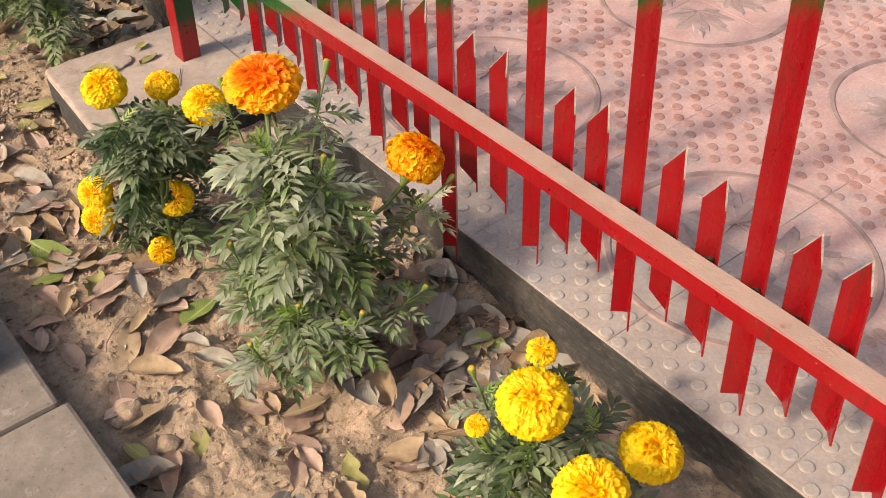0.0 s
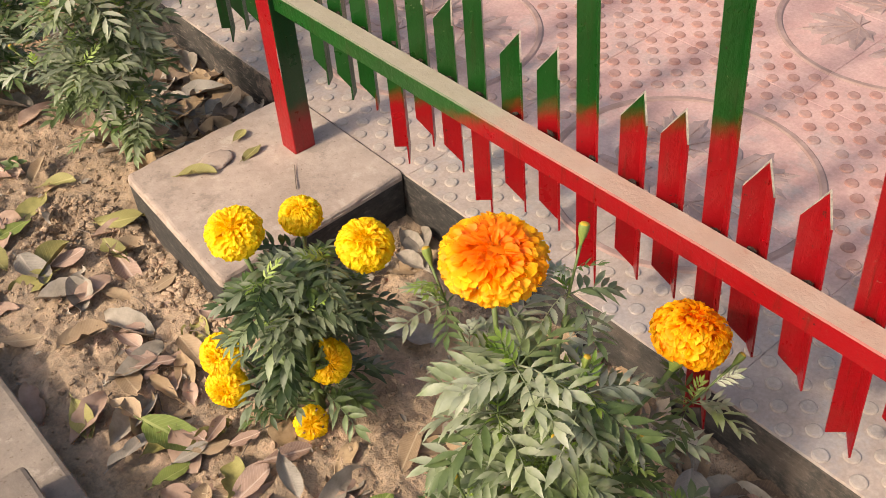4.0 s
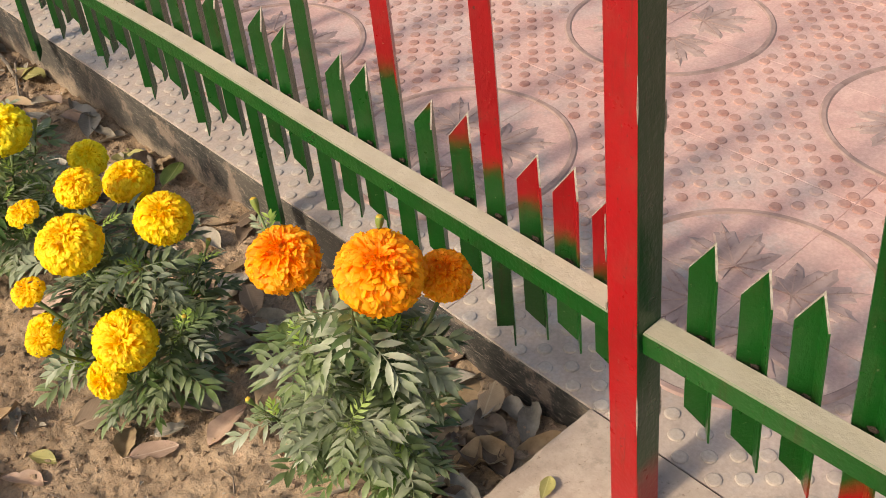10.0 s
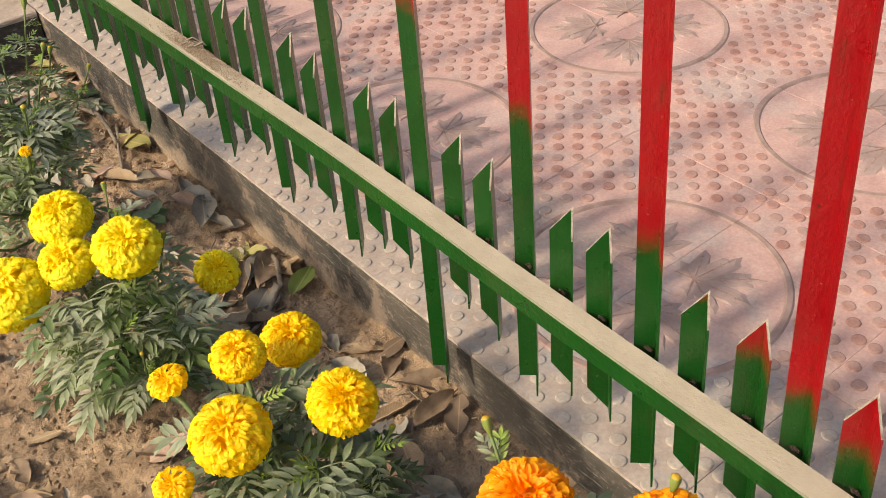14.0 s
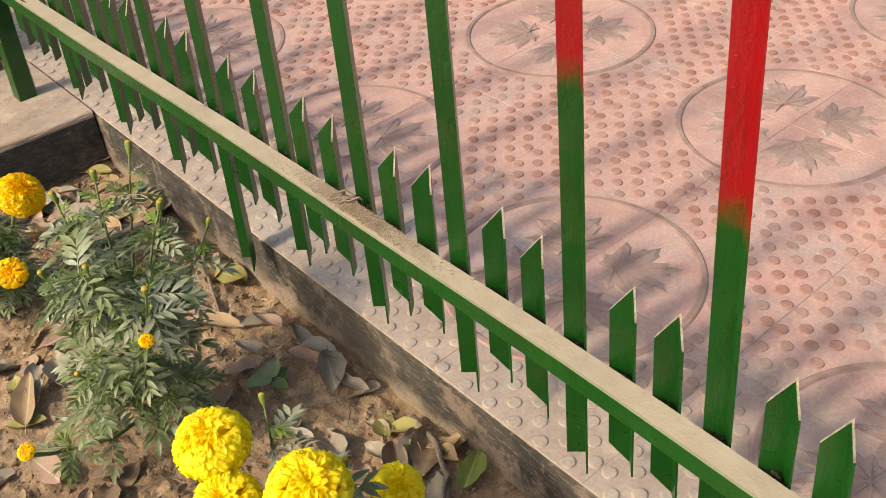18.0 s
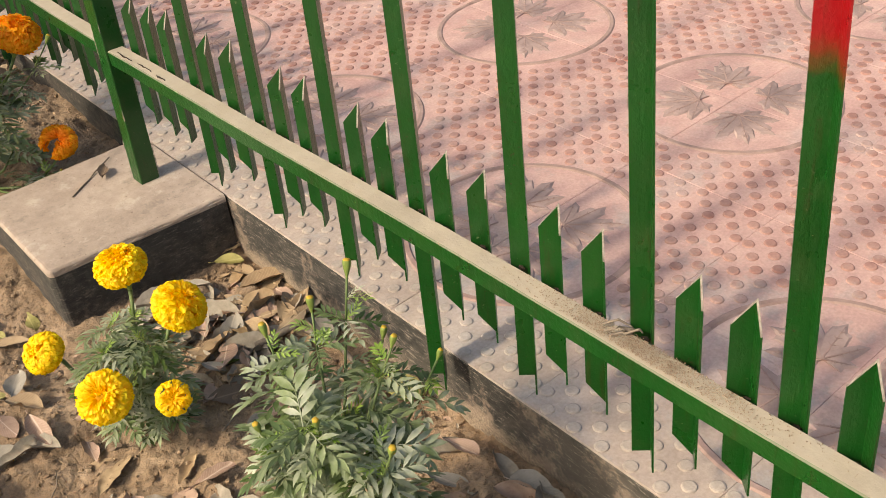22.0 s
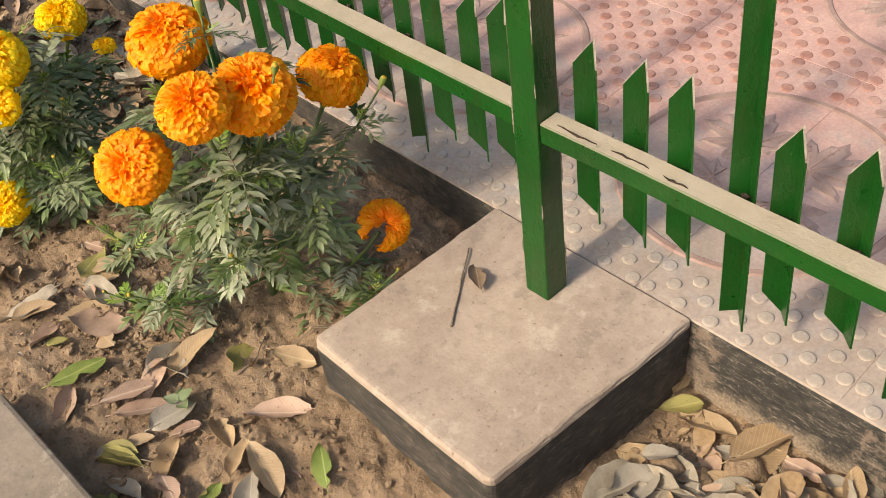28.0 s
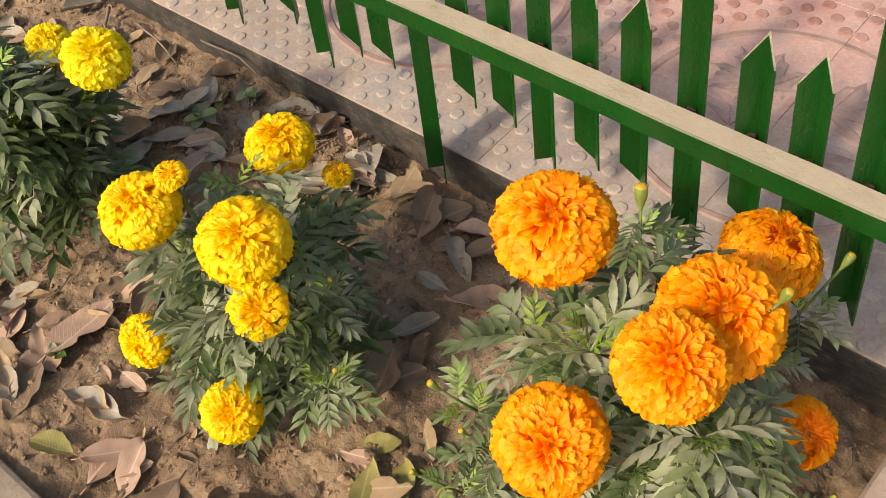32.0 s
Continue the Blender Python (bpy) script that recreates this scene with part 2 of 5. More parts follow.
def enamel(name, kind):
    """Sprayed enamel: kind 1 is red below a slanting line, 2 red above one, 0 green all over, 3 red all over."""
    m, n, l, p = mat(name)
    px, py, pz = xyz(n, l)
    rag, spot, run = nz(n, l, 40, 3, 0.6, "World"), nz(n, l, 190, 3, 0.65, "World"), nz(n, l, 12, 3, 0.5, "World")
    red = mix(n, l, run, (0.19, 0.002, 0.005), (0.33, 0.004, 0.009))
    green = mix(n, l, run, (0.0028, 0.035, 0.0045), (0.0065, 0.079, 0.0095))
    wob = calc(n, l, "MULTIPLY", calc(n, l, "SUBTRACT", rag, 0.5), 0.035)
    if kind == 1:
        line = calc(n, l, "ADD", calc(n, l, "MULTIPLY", py, -0.4), 0.738)
        c = mix(n, l, fade(n, l, calc(n, l, "ADD", calc(n, l, "SUBTRACT", pz, line), wob), -0.012, 0.016), red, green)
        c = mix(n, l, fade(n, l, py, 1.362, 1.372), c, green)
    elif kind == 2:
        line = calc(n, l, "ADD", calc(n, l, "MULTIPLY", py, 0.327), -0.236)
        c = mix(n, l, fade(n, l, calc(n, l, "ADD", calc(n, l, "SUBTRACT", pz, line), wob), -0.014, 0.016), green, red)
    elif kind == 4:
        c = mix(n, l, fade(n, l, calc(n, l, "ADD", pz, wob), 0.10, 0.145), red, mix(n, l, run, (0.003, 0.033, 0.008), (0.007, 0.056, 0.013)))
    else:
        c = green if kind == 0 else red
    c = mix(n, l, ramp(n, l, spot, (0.68, (0, 0, 0)), (0.76, (0.45, 0.45, 0.45))), c, (0.28, 0.25, 0.16))
    c = mix(n, l, ramp(n, l, spot, (0.27, (0.85, 0.85, 0.85)), (0.34, (0, 0, 0))), c, (0.045, 0.026, 0.014))
    drip = n.new("ShaderNodeMapping")
    drip.inputs["Scale"].default_value = (130, 130, 9)
    l.new(n.new("ShaderNodeNewGeometry").outputs["Position"], drip.inputs[0])
    tear = nz(n, l, 1.0, 4, 0.65, vec=drip.outputs[0])
    c = mix(n, l, calc(n, l, "MULTIPLY", fade(n, l, tear, 0.56, 0.72), 0.25 if kind == 4 else 0.4), c, (0.035, 0.02, 0.008))
    chip = nz(n, l, 75, 5, 0.72, "World")
    c = mix(n, l, fade(n, l, chip, 0.7, 0.735), c, (0.02, 0.013, 0.01))
    c = mix(n, l, fade(n, l, nz(n, l, 520, 2, 0.5, "World"), 0.78, 0.83), c, (0.36, 0.3, 0.22))
    haze = nz(n, l, 26, 5, 0.7, "World")
    c = mix(n, l, ramp(n, l, haze, (0.5, (0, 0, 0)), (0.75, (0.09, 0.09, 0.09))), c, (0.16, 0.13, 0.08))
    up = n.new("ShaderNodeSeparateXYZ")
    l.new(n.new("ShaderNodeNewGeometry").outputs["Normal"], up.inputs[0])
    dust = calc(n, l, "MULTIPLY", fade(n, l, up.outputs[2], 0.6, 0.85), fade(n, l, rag, 0.12, 0.32))
    c = mix(n, l, calc(n, l, "MULTIPLY", dust, 0.74 if kind in (1, 3) else 0.9), c, mix(n, l, rag, (0.36, 0.29, 0.22), (0.5, 0.42, 0.335)))
    l.new(c, p.inputs["Base Color"])
    l.new(ramp(n, l, calc(n, l, "ADD", dust, calc(n, l, "MULTIPLY", rag, 0.2)), (0.0, (0.2, 0.2, 0.2)), (0.6, (0.85, 0.85, 0.85))), p.inputs["Roughness"])
    bump(n, l, p, calc(n, l, "ADD", calc(n, l, "ADD", rag, spot), calc(n, l, "MULTIPLY", tear, calc(n, l, "MULTIPLY", calc(n, l, "SUBTRACT", 1.0, dust), 0.8))), 0.4, 0.0018)
    return m


def plain(name, lo, hi, scale=60, rough=0.8, b=0.3, rnd=0.0, other=None):
    m, n, l, p = mat(name)
    a = nz(n, l, scale, 5, 0.65)
    c = ramp(n, l, a, (0.3, lo), (0.7, hi))
    if rnd:
        c = mix(n, l, calc(n, l, "MULTIPLY", n.new("ShaderNodeObjectInfo").outputs["Random"], rnd), c, other)
    l.new(c, p.inputs["Base Color"])
    p.inputs["Roughness"].default_value = rough
    bump(n, l, p, a, b, 0.001)
    return m


def foliage(name, dark, light, dust):
    m, n, l, p = mat(name)
    a, d = nz(n, l, 70, 4, 0.6, "World"), nz(n, l, 22, 4, 0.65, "World")
    rnd = n.new("ShaderNodeObjectInfo").outputs["Random"]
    c = ramp(n, l, calc(n, l, "ADD", calc(n, l, "MULTIPLY", a, 0.6), calc(n, l, "MULTIPLY", rnd, 0.4)), (0.25, dark), (0.75, light))
    c = mix(n, l, calc(n, l, "MULTIPLY", calc(n, l, "MULTIPLY", fade(n, l, d, 0.3, 0.65), fade(n, l, rnd, -0.05, 0.8)), dust), c, (0.46, 0.47, 0.37))
    l.new(c, p.inputs["Base Color"])
    p.inputs["Roughness"].default_value = 0.45
    t = n.new("ShaderNodeBsdfTranslucent")
    l.new(mix(n, l, 0.5, c, (0.1, 0.2, 0.03)), t.inputs[0])
    s = n.new("ShaderNodeMixShader")
    s.inputs[0].default_value = 0.25
    l.new(p.outputs[0], s.inputs[1])
    l.new(t.outputs[0], s.inputs[2])
    l.new(s.outputs[0], n["Material Output"].inputs[0])
    return m


def petals(name, a, b, c3):
    m, n, l, p = mat(name)
    r = n.new("ShaderNodeNewGeometry").outputs["Random Per Island"]
    f = nz(n, l, 90, 3, 0.6)
    c = mix(n, l, fade(n, l, calc(n, l, "ADD", calc(n, l, "MULTIPLY", r, 0.6), calc(n, l, "MULTIPLY", f, 0.5)), 0.2, 0.95), a, b)
    core = n.new("ShaderNodeVectorMath")
    core.operation = "LENGTH"
    l.new(n.new("ShaderNodeTexCoord").outputs["Object"], core.inputs[0])
    c = mix(n, l, fade(n, l, core.outputs["Value"], 0.9, 0.68), c, c3)
    l.new(c, p.inputs["Base Color"])
    p.inputs["Roughness"].default_value = 0.6
    t = n.new("ShaderNodeBsdfTranslucent")
    l.new(c, t.inputs[0])
    s = n.new("ShaderNodeMixShader")
    s.inputs[0].default_value = 0.45
    l.new(p.outputs[0], s.inputs[1])
    l.new(t.outputs[0], s.inputs[2])
    l.new(s.outputs[0], n["Material Output"].inputs[0])
    return m


def litter(name, lo, hi, vein):
    m, n, l, p = mat(name)
    a, b = nz(n, l, 45, 5, 0.7, "World"), nz(n, l, 260, 3, 0.6, "World")
    rnd = n.new("ShaderNodeObjectInfo").outputs["Random"]
    c = ramp(n, l, calc(n, l, "ADD", calc(n, l, "MULTIPLY", a, 0.65), calc(n, l, "MULTIPLY", rnd, 0.35)), (0.25, lo), (0.75, hi))
    s = n.new("ShaderNodeSeparateXYZ")
    l.new(n.new("ShaderNodeTexCoord").outputs["Object"], s.inputs[0])
    rib = fade(n, l, calc(n, l, "ABSOLUTE", s.outputs[1]), 0.022, 0.008)
    w = n.new("ShaderNodeTexWave")
    w.inputs["Scale"].default_value, w.inputs["Distortion"].default_value = 5.0, 0.6
    cb = n.new("ShaderNodeCombineXYZ")
    l.new(calc(n, l, "SUBTRACT", s.outputs[0], calc(n, l, "ABSOLUTE", s.outputs[1])), cb.inputs[0])
    l.new(cb.outputs[0], w.inputs[0])
    side = fade(n, l, w.outputs["Fac"], 0.85, 1.0)
    c = mix(n, l, calc(n, l, "MULTIPLY", calc(n, l, "MAXIMUM", rib, calc(n, l, "MULTIPLY", side, 0.35)), 0.6), c, vein)
    c = mix(n, l, ramp(n, l, b, (0.64, (0, 0, 0)), (0.74, (0.6, 0.6, 0.6))), c, (0.07, 0.045, 0.03))
    l.new(c, p.inputs["Base Color"])
    p.inputs["Roughness"].default_value = 0.7
    bump(n, l, p, calc(n, l, "ADD", a, side), 0.25, 0.001)
    return m


SOIL = soil_material()
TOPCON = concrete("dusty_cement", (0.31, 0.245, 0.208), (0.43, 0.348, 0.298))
EDGECON = concrete("grey_concrete", (0.185, 0.153, 0.13), (0.3, 0.252, 0.214))
BLACK, FRESHBLACK = black_paint("worn_black_paint", 0.6), black_paint("fresh_black_paint", 0.15)
TILE, DOT = tile_material("pink_cement_tile", False), tile_material("raised_tile_dot", True)
GROOVE = plain("stained_tile_relief", (0.25, 0.155, 0.135), (0.42, 0.285, 0.25), 40, 0.85, 0.3)
RELIEF = plain("worn_tile_relief", (0.27, 0.185, 0.17), (0.47, 0.33, 0.295), 26, 0.85, 0.3)
BED = concrete("mortar_bed", (0.24, 0.18, 0.15), (0.34, 0.26, 0.22))
PAINT1, PAINT2, PAINT0, PAINT3, PAINT4 = enamel("red_to_green_enamel", 1), enamel("green_to_red_enamel", 2), enamel("green_enamel", 0), enamel("red_enamel", 3), enamel("dark_green_enamel", 4)
WORN = plain("worn_bar_edge", (0.12, 0.09, 0.07), (0.34, 0.3, 0.25), 200, 0.7, 0.3)
CRUST = plain("rust_and_dirt", (0.008, 0.006, 0.005), (0.06, 0.036, 0.022), 420, 0.95, 0.8)
DUST = plain("settled_dust", (0.19, 0.125, 0.082), (0.34, 0.235, 0.16), 300, 0.95, 0.8)
STEM = plain("green_stem", (0.07, 0.11, 0.03), (0.14, 0.19, 0.06), 60, 0.6, 0.2)
TWIG = plain("dry_twig", (0.13, 0.1, 0.075), (0.26, 0.205, 0.16), 120, 0.85, 0.5)
LEAFS = {"fresh": foliage("fresh_marigold_leaf", (0.055, 0.105, 0.022), (0.19, 0.27, 0.07), 0.5),
         "dusty": foliage("dusty_marigold_leaf", (0.06, 0.1, 0.026), (0.225, 0.28, 0.105), 0.95),
         "dark": foliage("dark_marigold_leaf", (0.02, 0.042, 0.012), (0.11, 0.155, 0.052), 0.5),
         "young": foliage("young_marigold_leaf", (0.12, 0.22, 0.018), (0.3, 0.42, 0.05), 0.2)}
BUDM = plain("green_bud", (0.1, 0.16, 0.03), (0.23, 0.28, 0.06), 60, 0.6, 0.2)
BUDTIP = plain("bud_tip", (0.28, 0.2, 0.02), (0.6, 0.36, 0.02), 60, 0.6, 0.2)
PETAL = {"yellow": petals("yellow_petal", (1.0, 0.68, 0.006), (1.0, 0.83, 0.02), (1.0, 0.61, 0.003)),
         "lemon": petals("lemon_petal", (0.98, 0.8, 0.012), (1.0, 0.93, 0.05), (1.0, 0.76, 0.008)),
         "orange": petals("orange_petal", (1.0, 0.37, 0.002), (1.0, 0.535, 0.01), (1.0, 0.3, 0.001)),
         "amber": petals("amber_petal", (1.0, 0.42, 0.003), (1.0, 0.66, 0.01), (1.0, 0.27, 0.001)),
         "deep": petals("deep_orange_petal", (0.9, 0.2, 0.0), (1.0, 0.34, 0.003), (0.75, 0.1, 0.0))}
LITTER = {"tan": litter("tan_dry_leaf", (0.22, 0.142, 0.078), (0.43, 0.305, 0.19), (0.5, 0.39, 0.26)),
          "pink": litter("pinkish_dry_leaf", (0.245, 0.15, 0.108), (0.45, 0.305, 0.235), (0.6, 0.47, 0.38)),
          "grey": litter("grey_dry_leaf", (0.17, 0.145, 0.115), (0.37, 0.325, 0.275), (0.4, 0.34, 0.28)),
          "brown": litter("brown_dry_leaf", (0.1, 0.065, 0.042), (0.22, 0.15, 0.1), (0.3, 0.21, 0.14)),
          "green": litter("fallen_green_leaf", (0.1, 0.15, 0.025), (0.24, 0.27, 0.06), (0.36, 0.38, 0.14)),
          "olive": litter("olive_fallen_leaf", (0.17, 0.15, 0.045), (0.32, 0.28, 0.095), (0.42, 0.37, 0.16))}


# ---- mesh helpers ----
def mesh(name, verts, faces, mats, slots=None, smooth=False):
    me = bpy.data.meshes.new(name)
    me.from_pydata(verts, [], faces)
    for m in mats:
        me.materials.append(m)
    if slots is not None:
        me.polygons.foreach_set("material_index", slots)
    if smooth:
        me.polygons.foreach_set("use_smooth", [True] * len(me.polygons))
    me.update()
    return me


def child(name, me, parent, m=None, label=""):
    ob = new(name, me)
    ob.parent = parent
    if m is not None:
        ob.matrix_basis = m
    return tagged(ob, label)


def bm_mesh(name, bm, mats, smooth=False):
    me = bpy.data.meshes.new(name)
    bm.normal_update()
    bm.to_mesh(me)
    bm.free()
    for m in mats:
        me.materials.append(m)
    if smooth:
        me.polygons.foreach_set("use_smooth", [True] * len(me.polygons))
    return me


def box(lo, hi, bevel=0.0, seg=2):
    bm = bmesh.new()
    bmesh.ops.create_cube(bm, size=1.0)
    for v in bm.verts:
        v.co = Vector([lo[i] + (v.co[i] + 0.5) * (hi[i] - lo[i]) for i in range(3)])
    if bevel:
        bmesh.ops.bevel(bm, geom=bm.edges[:], offset=bevel, segments=seg, profile=0.5, affect="EDGES")
    return bm


def tube(points, radii, sides=6):
    """Vertices and faces of a tapering tube along a line of points."""
    vs, fs = [], []
    for i, p in enumerate(points):
        p = Vector(p)
        d = (Vector(points[min(i + 1, len(points) - 1)]) - Vector(points[max(i - 1, 0)])).normalized()
        u = d.orthogonal().normalized()
        w = d.cross(u)
        for k in range(sides):
            a = 2 * math.pi * k / sides
            vs.append(p + radii[i] * (math.cos(a) * u + math.sin(a) * w))
    for i in range(len(points) - 1):
        for k in range(sides):
            a, b = i * sides + k, i * sides + (k + 1) % sides
            fs.append((a, b, b + sides, a + sides))
    fs.append(tuple(range(sides))[::-1])
    fs.append(tuple(range(len(vs) - sides, len(vs))))
    return vs, fs


def join(parts):
    vs, fs = [], []
    for v, f in parts:
        o = len(vs)
        vs += list(v)
        fs += [tuple(i + o for i in q) for q in f]
    return vs, fs


GRID = np.random.RandomState(4).rand(256, 256)


def vnoise(x, y):
    x, y = np.asarray(x, float), np.asarray(y, float)
    i, j = np.floor(x).astype(int), np.floor(y).astype(int)
    u, v = x - i, y - j
    u, v = u * u * (3 - 2 * u), v * v * (3 - 2 * v)
    g = lambda a, b: GRID[a % 256, b % 256]
    return (g(i, j) * (1 - u) + g(i + 1, j) * u) * (1 - v) + (g(i, j + 1) * (1 - u) + g(i + 1, j + 1) * u) * v


KERB = 0.789


def ground_z(x, y):
    x, y = np.asarray(x, float), np.asarray(y, float)
    z = np.interp(y, [-1, 1.3, 1.7, 2.3, 3.0, 3.33, 3.7, 3.95, 6], [0, 0, 0.008, -0.012, -0.026, -0.034, 0.0, 0.022, 0.028])
    rough = 0.022 * (vnoise(x * 7 + 3, y * 7) - 0.5) + 0.014 * (vnoise(x * 19, y * 19 + 9) - 0.5)
    rough += 0.008 * (np.abs(vnoise(x * 45 + 5, y * 45) - 0.5) - 0.2) + 0.007 * (vnoise(x * 85, y * 85 + 2) - 0.5) + 0.0065 * (vnoise(x * 190, y * 190) - 0.5)
    bed = np.clip((x - 0.1) / 0.1, 0, 1) * np.clip((KERB + 0.05 - x) / 0.03, 0, 1)
    z = z - 0.035 * np.exp(-((x - 0.463) ** 2 + (y - 1.66) ** 2) / 0.0006)
    return np.where(x > KERB + 0.02, -0.12, z + rough * bed - 0.03 * (1 - np.clip((x - 0.1) / 0.15, 0, 1)))


def on_ground(x, y):
    return float(ground_z(x, y))


# ---- the ground ----
def build_ground():
    xs = np.r_[-60, -25, -10, -4, -1.5, -0.6, -0.2, 0.0, 0.1, 0.18, np.arange(0.22, 0.84, 0.005), 0.9, 2, 6, 20, 60]
    ys = np.r_[-60, -25, -10, -4, -1.5, -0.6, np.arange(0.1, 5.7, 0.0055), 6.2, 8, 14, 30, 60]
    gx, gy = np.meshgrid(xs, ys)
    v = np.c_[gx.ravel(), gy.ravel(), ground_z(gx, gy).ravel()]
    w, h = len(xs), len(ys)
    a = (np.arange(h - 1)[:, None] * w + np.arange(w - 1)[None]).ravel()
    f = np.c_[a, a + 1, a + 1 + w, a + w]
    me = mesh("ground", v.tolist(), f.tolist(), [SOIL], smooth=True)
    return tagged(new("ground", me), "dry brown garden soil with clods and crumbs", "soil", kind="structure")


ground = build_ground()

# ---- kerb under the paving, post footings, concrete edging ----
bm = box((KERB - 0.0012, -8, -0.14), (KERB + 0.12, 14, 0.0652), 0.002, 2)
kerb = tagged(new("kerb", bm_mesh("kerb", bm, [BLACK])), "low kerb with worn black paint along the flower bed", "kerb", kind="structure")
paving_bed = tagged(new("pavement", bm_mesh("pavement", box((KERB + 0.012, -8, -0.1), (30, 14, 0.0655)), [BED])), "walkway of pink cement tiles with raised dots and leaf reliefs", "pavement", kind="structure")


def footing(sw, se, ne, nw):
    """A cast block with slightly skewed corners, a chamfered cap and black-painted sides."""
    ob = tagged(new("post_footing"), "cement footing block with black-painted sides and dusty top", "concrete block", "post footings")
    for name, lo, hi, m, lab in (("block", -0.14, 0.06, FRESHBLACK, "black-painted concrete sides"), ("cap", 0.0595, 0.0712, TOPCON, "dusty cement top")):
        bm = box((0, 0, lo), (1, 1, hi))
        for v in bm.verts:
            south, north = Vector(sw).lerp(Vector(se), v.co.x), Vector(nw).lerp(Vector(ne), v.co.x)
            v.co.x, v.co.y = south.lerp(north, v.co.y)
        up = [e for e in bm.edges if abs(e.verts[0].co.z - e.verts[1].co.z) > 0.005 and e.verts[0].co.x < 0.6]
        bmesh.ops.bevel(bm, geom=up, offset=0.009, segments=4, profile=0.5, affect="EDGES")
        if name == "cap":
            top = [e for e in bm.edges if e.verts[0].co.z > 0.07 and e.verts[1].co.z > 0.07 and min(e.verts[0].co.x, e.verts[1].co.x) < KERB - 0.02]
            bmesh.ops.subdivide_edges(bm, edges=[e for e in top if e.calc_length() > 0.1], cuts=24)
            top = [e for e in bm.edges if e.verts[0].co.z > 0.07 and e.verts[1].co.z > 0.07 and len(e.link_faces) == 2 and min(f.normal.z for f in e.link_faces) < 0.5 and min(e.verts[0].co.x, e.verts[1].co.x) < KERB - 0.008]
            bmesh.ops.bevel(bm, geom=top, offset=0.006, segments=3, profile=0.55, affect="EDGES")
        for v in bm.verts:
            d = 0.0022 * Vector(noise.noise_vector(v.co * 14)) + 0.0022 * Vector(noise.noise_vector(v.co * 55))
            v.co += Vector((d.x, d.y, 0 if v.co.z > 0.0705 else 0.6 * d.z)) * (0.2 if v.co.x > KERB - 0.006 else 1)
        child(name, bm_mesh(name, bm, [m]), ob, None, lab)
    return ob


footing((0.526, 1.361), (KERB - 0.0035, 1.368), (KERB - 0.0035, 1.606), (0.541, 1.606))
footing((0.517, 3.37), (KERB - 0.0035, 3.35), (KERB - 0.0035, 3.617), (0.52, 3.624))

random.seed(5)
SLABS = [(-0.6, 0.42, 0.305), (0.425, 0.99, 0.307), (0.993, 1.52, 0.298), (1.53, 2.1, 0.285), (2.105, 2.66, 0.275), (2.665, 3.235, 0.262), (3.245, 3.85, 0.27), (4.0, 4.6, 0.258), (4.605, 5.2, 0.255), (5.205, 5.8, 0.25)]
for y0, y1, x1 in SLABS:
    bm = box((x1 - 0.26, y0, -0.09), (x1, y1, 0.045 + random.uniform(-0.003, 0.003)), 0.006, 2)
    for v in bm.verts:
        v.co += Vector((0, 0, 0.002 * (noise.noise(v.co * 9))))
    tagged(new("edging_slab", bm_mesh("edging_slab", bm, [EDGECON])), "grey concrete edging slab sunk along the bed", "edging", "edging slabs")

# a loose block lying on the edging, its end chipped
bm = box((0.02, 1.075, 0.046), (0.266, 1.27, 0.088), 0.005, 2)
for v in bm.verts:
    v.co += 0.003 * Vector(noise.noise_vector(v.co * 11))
tagged(new("concrete_block", bm_mesh("concrete_block", bm, [EDGECON])), "loose grey concrete block lying on the edging slabs", "concrete block")


# ---- fence ----
def angle_bar(name, w, z0, z1, cut_top, cut_low, low_flat=False, t=0.0017):
    """An upright angle bar, its corner at the origin towards +x, its two flanges at 45 degrees towards the bed."""
    r = math.sqrt(0.5)
    a, b = Vector((-r, r, 0)), Vector((-r, -r, 0))
    out = [Vector(), a * w, a * w + b * t, (a + b) * t, b * w + a * t, b * w]
    far = [0, 1, 1, 0.12, 1, 1]
    vs = []
    for k, p in enumerate(out):
        if low_flat:
            zl = z0 if k in (4, 5) else z0 + 0.012
        else:
            zl = z0 + (cut_low if k in (1, 2) else 0)
        vs.append((p.x, p.y, zl))
    for k, p in enumerate(out):
        vs.append((p.x, p.y, z1 - cut_top * far[k]))
    fs = [(k, (k + 1) % 6, (k + 1) % 6 + 6, k + 6)[::-1] for k in range(6)]
    fs += [(0, 1, 2, 3), (0, 3, 4, 5), (9, 8, 7, 6), (11, 10, 9, 6)]
    return mesh(name, vs, fs, [PAINT0, WORN], [0] * 8 + [1, 1])


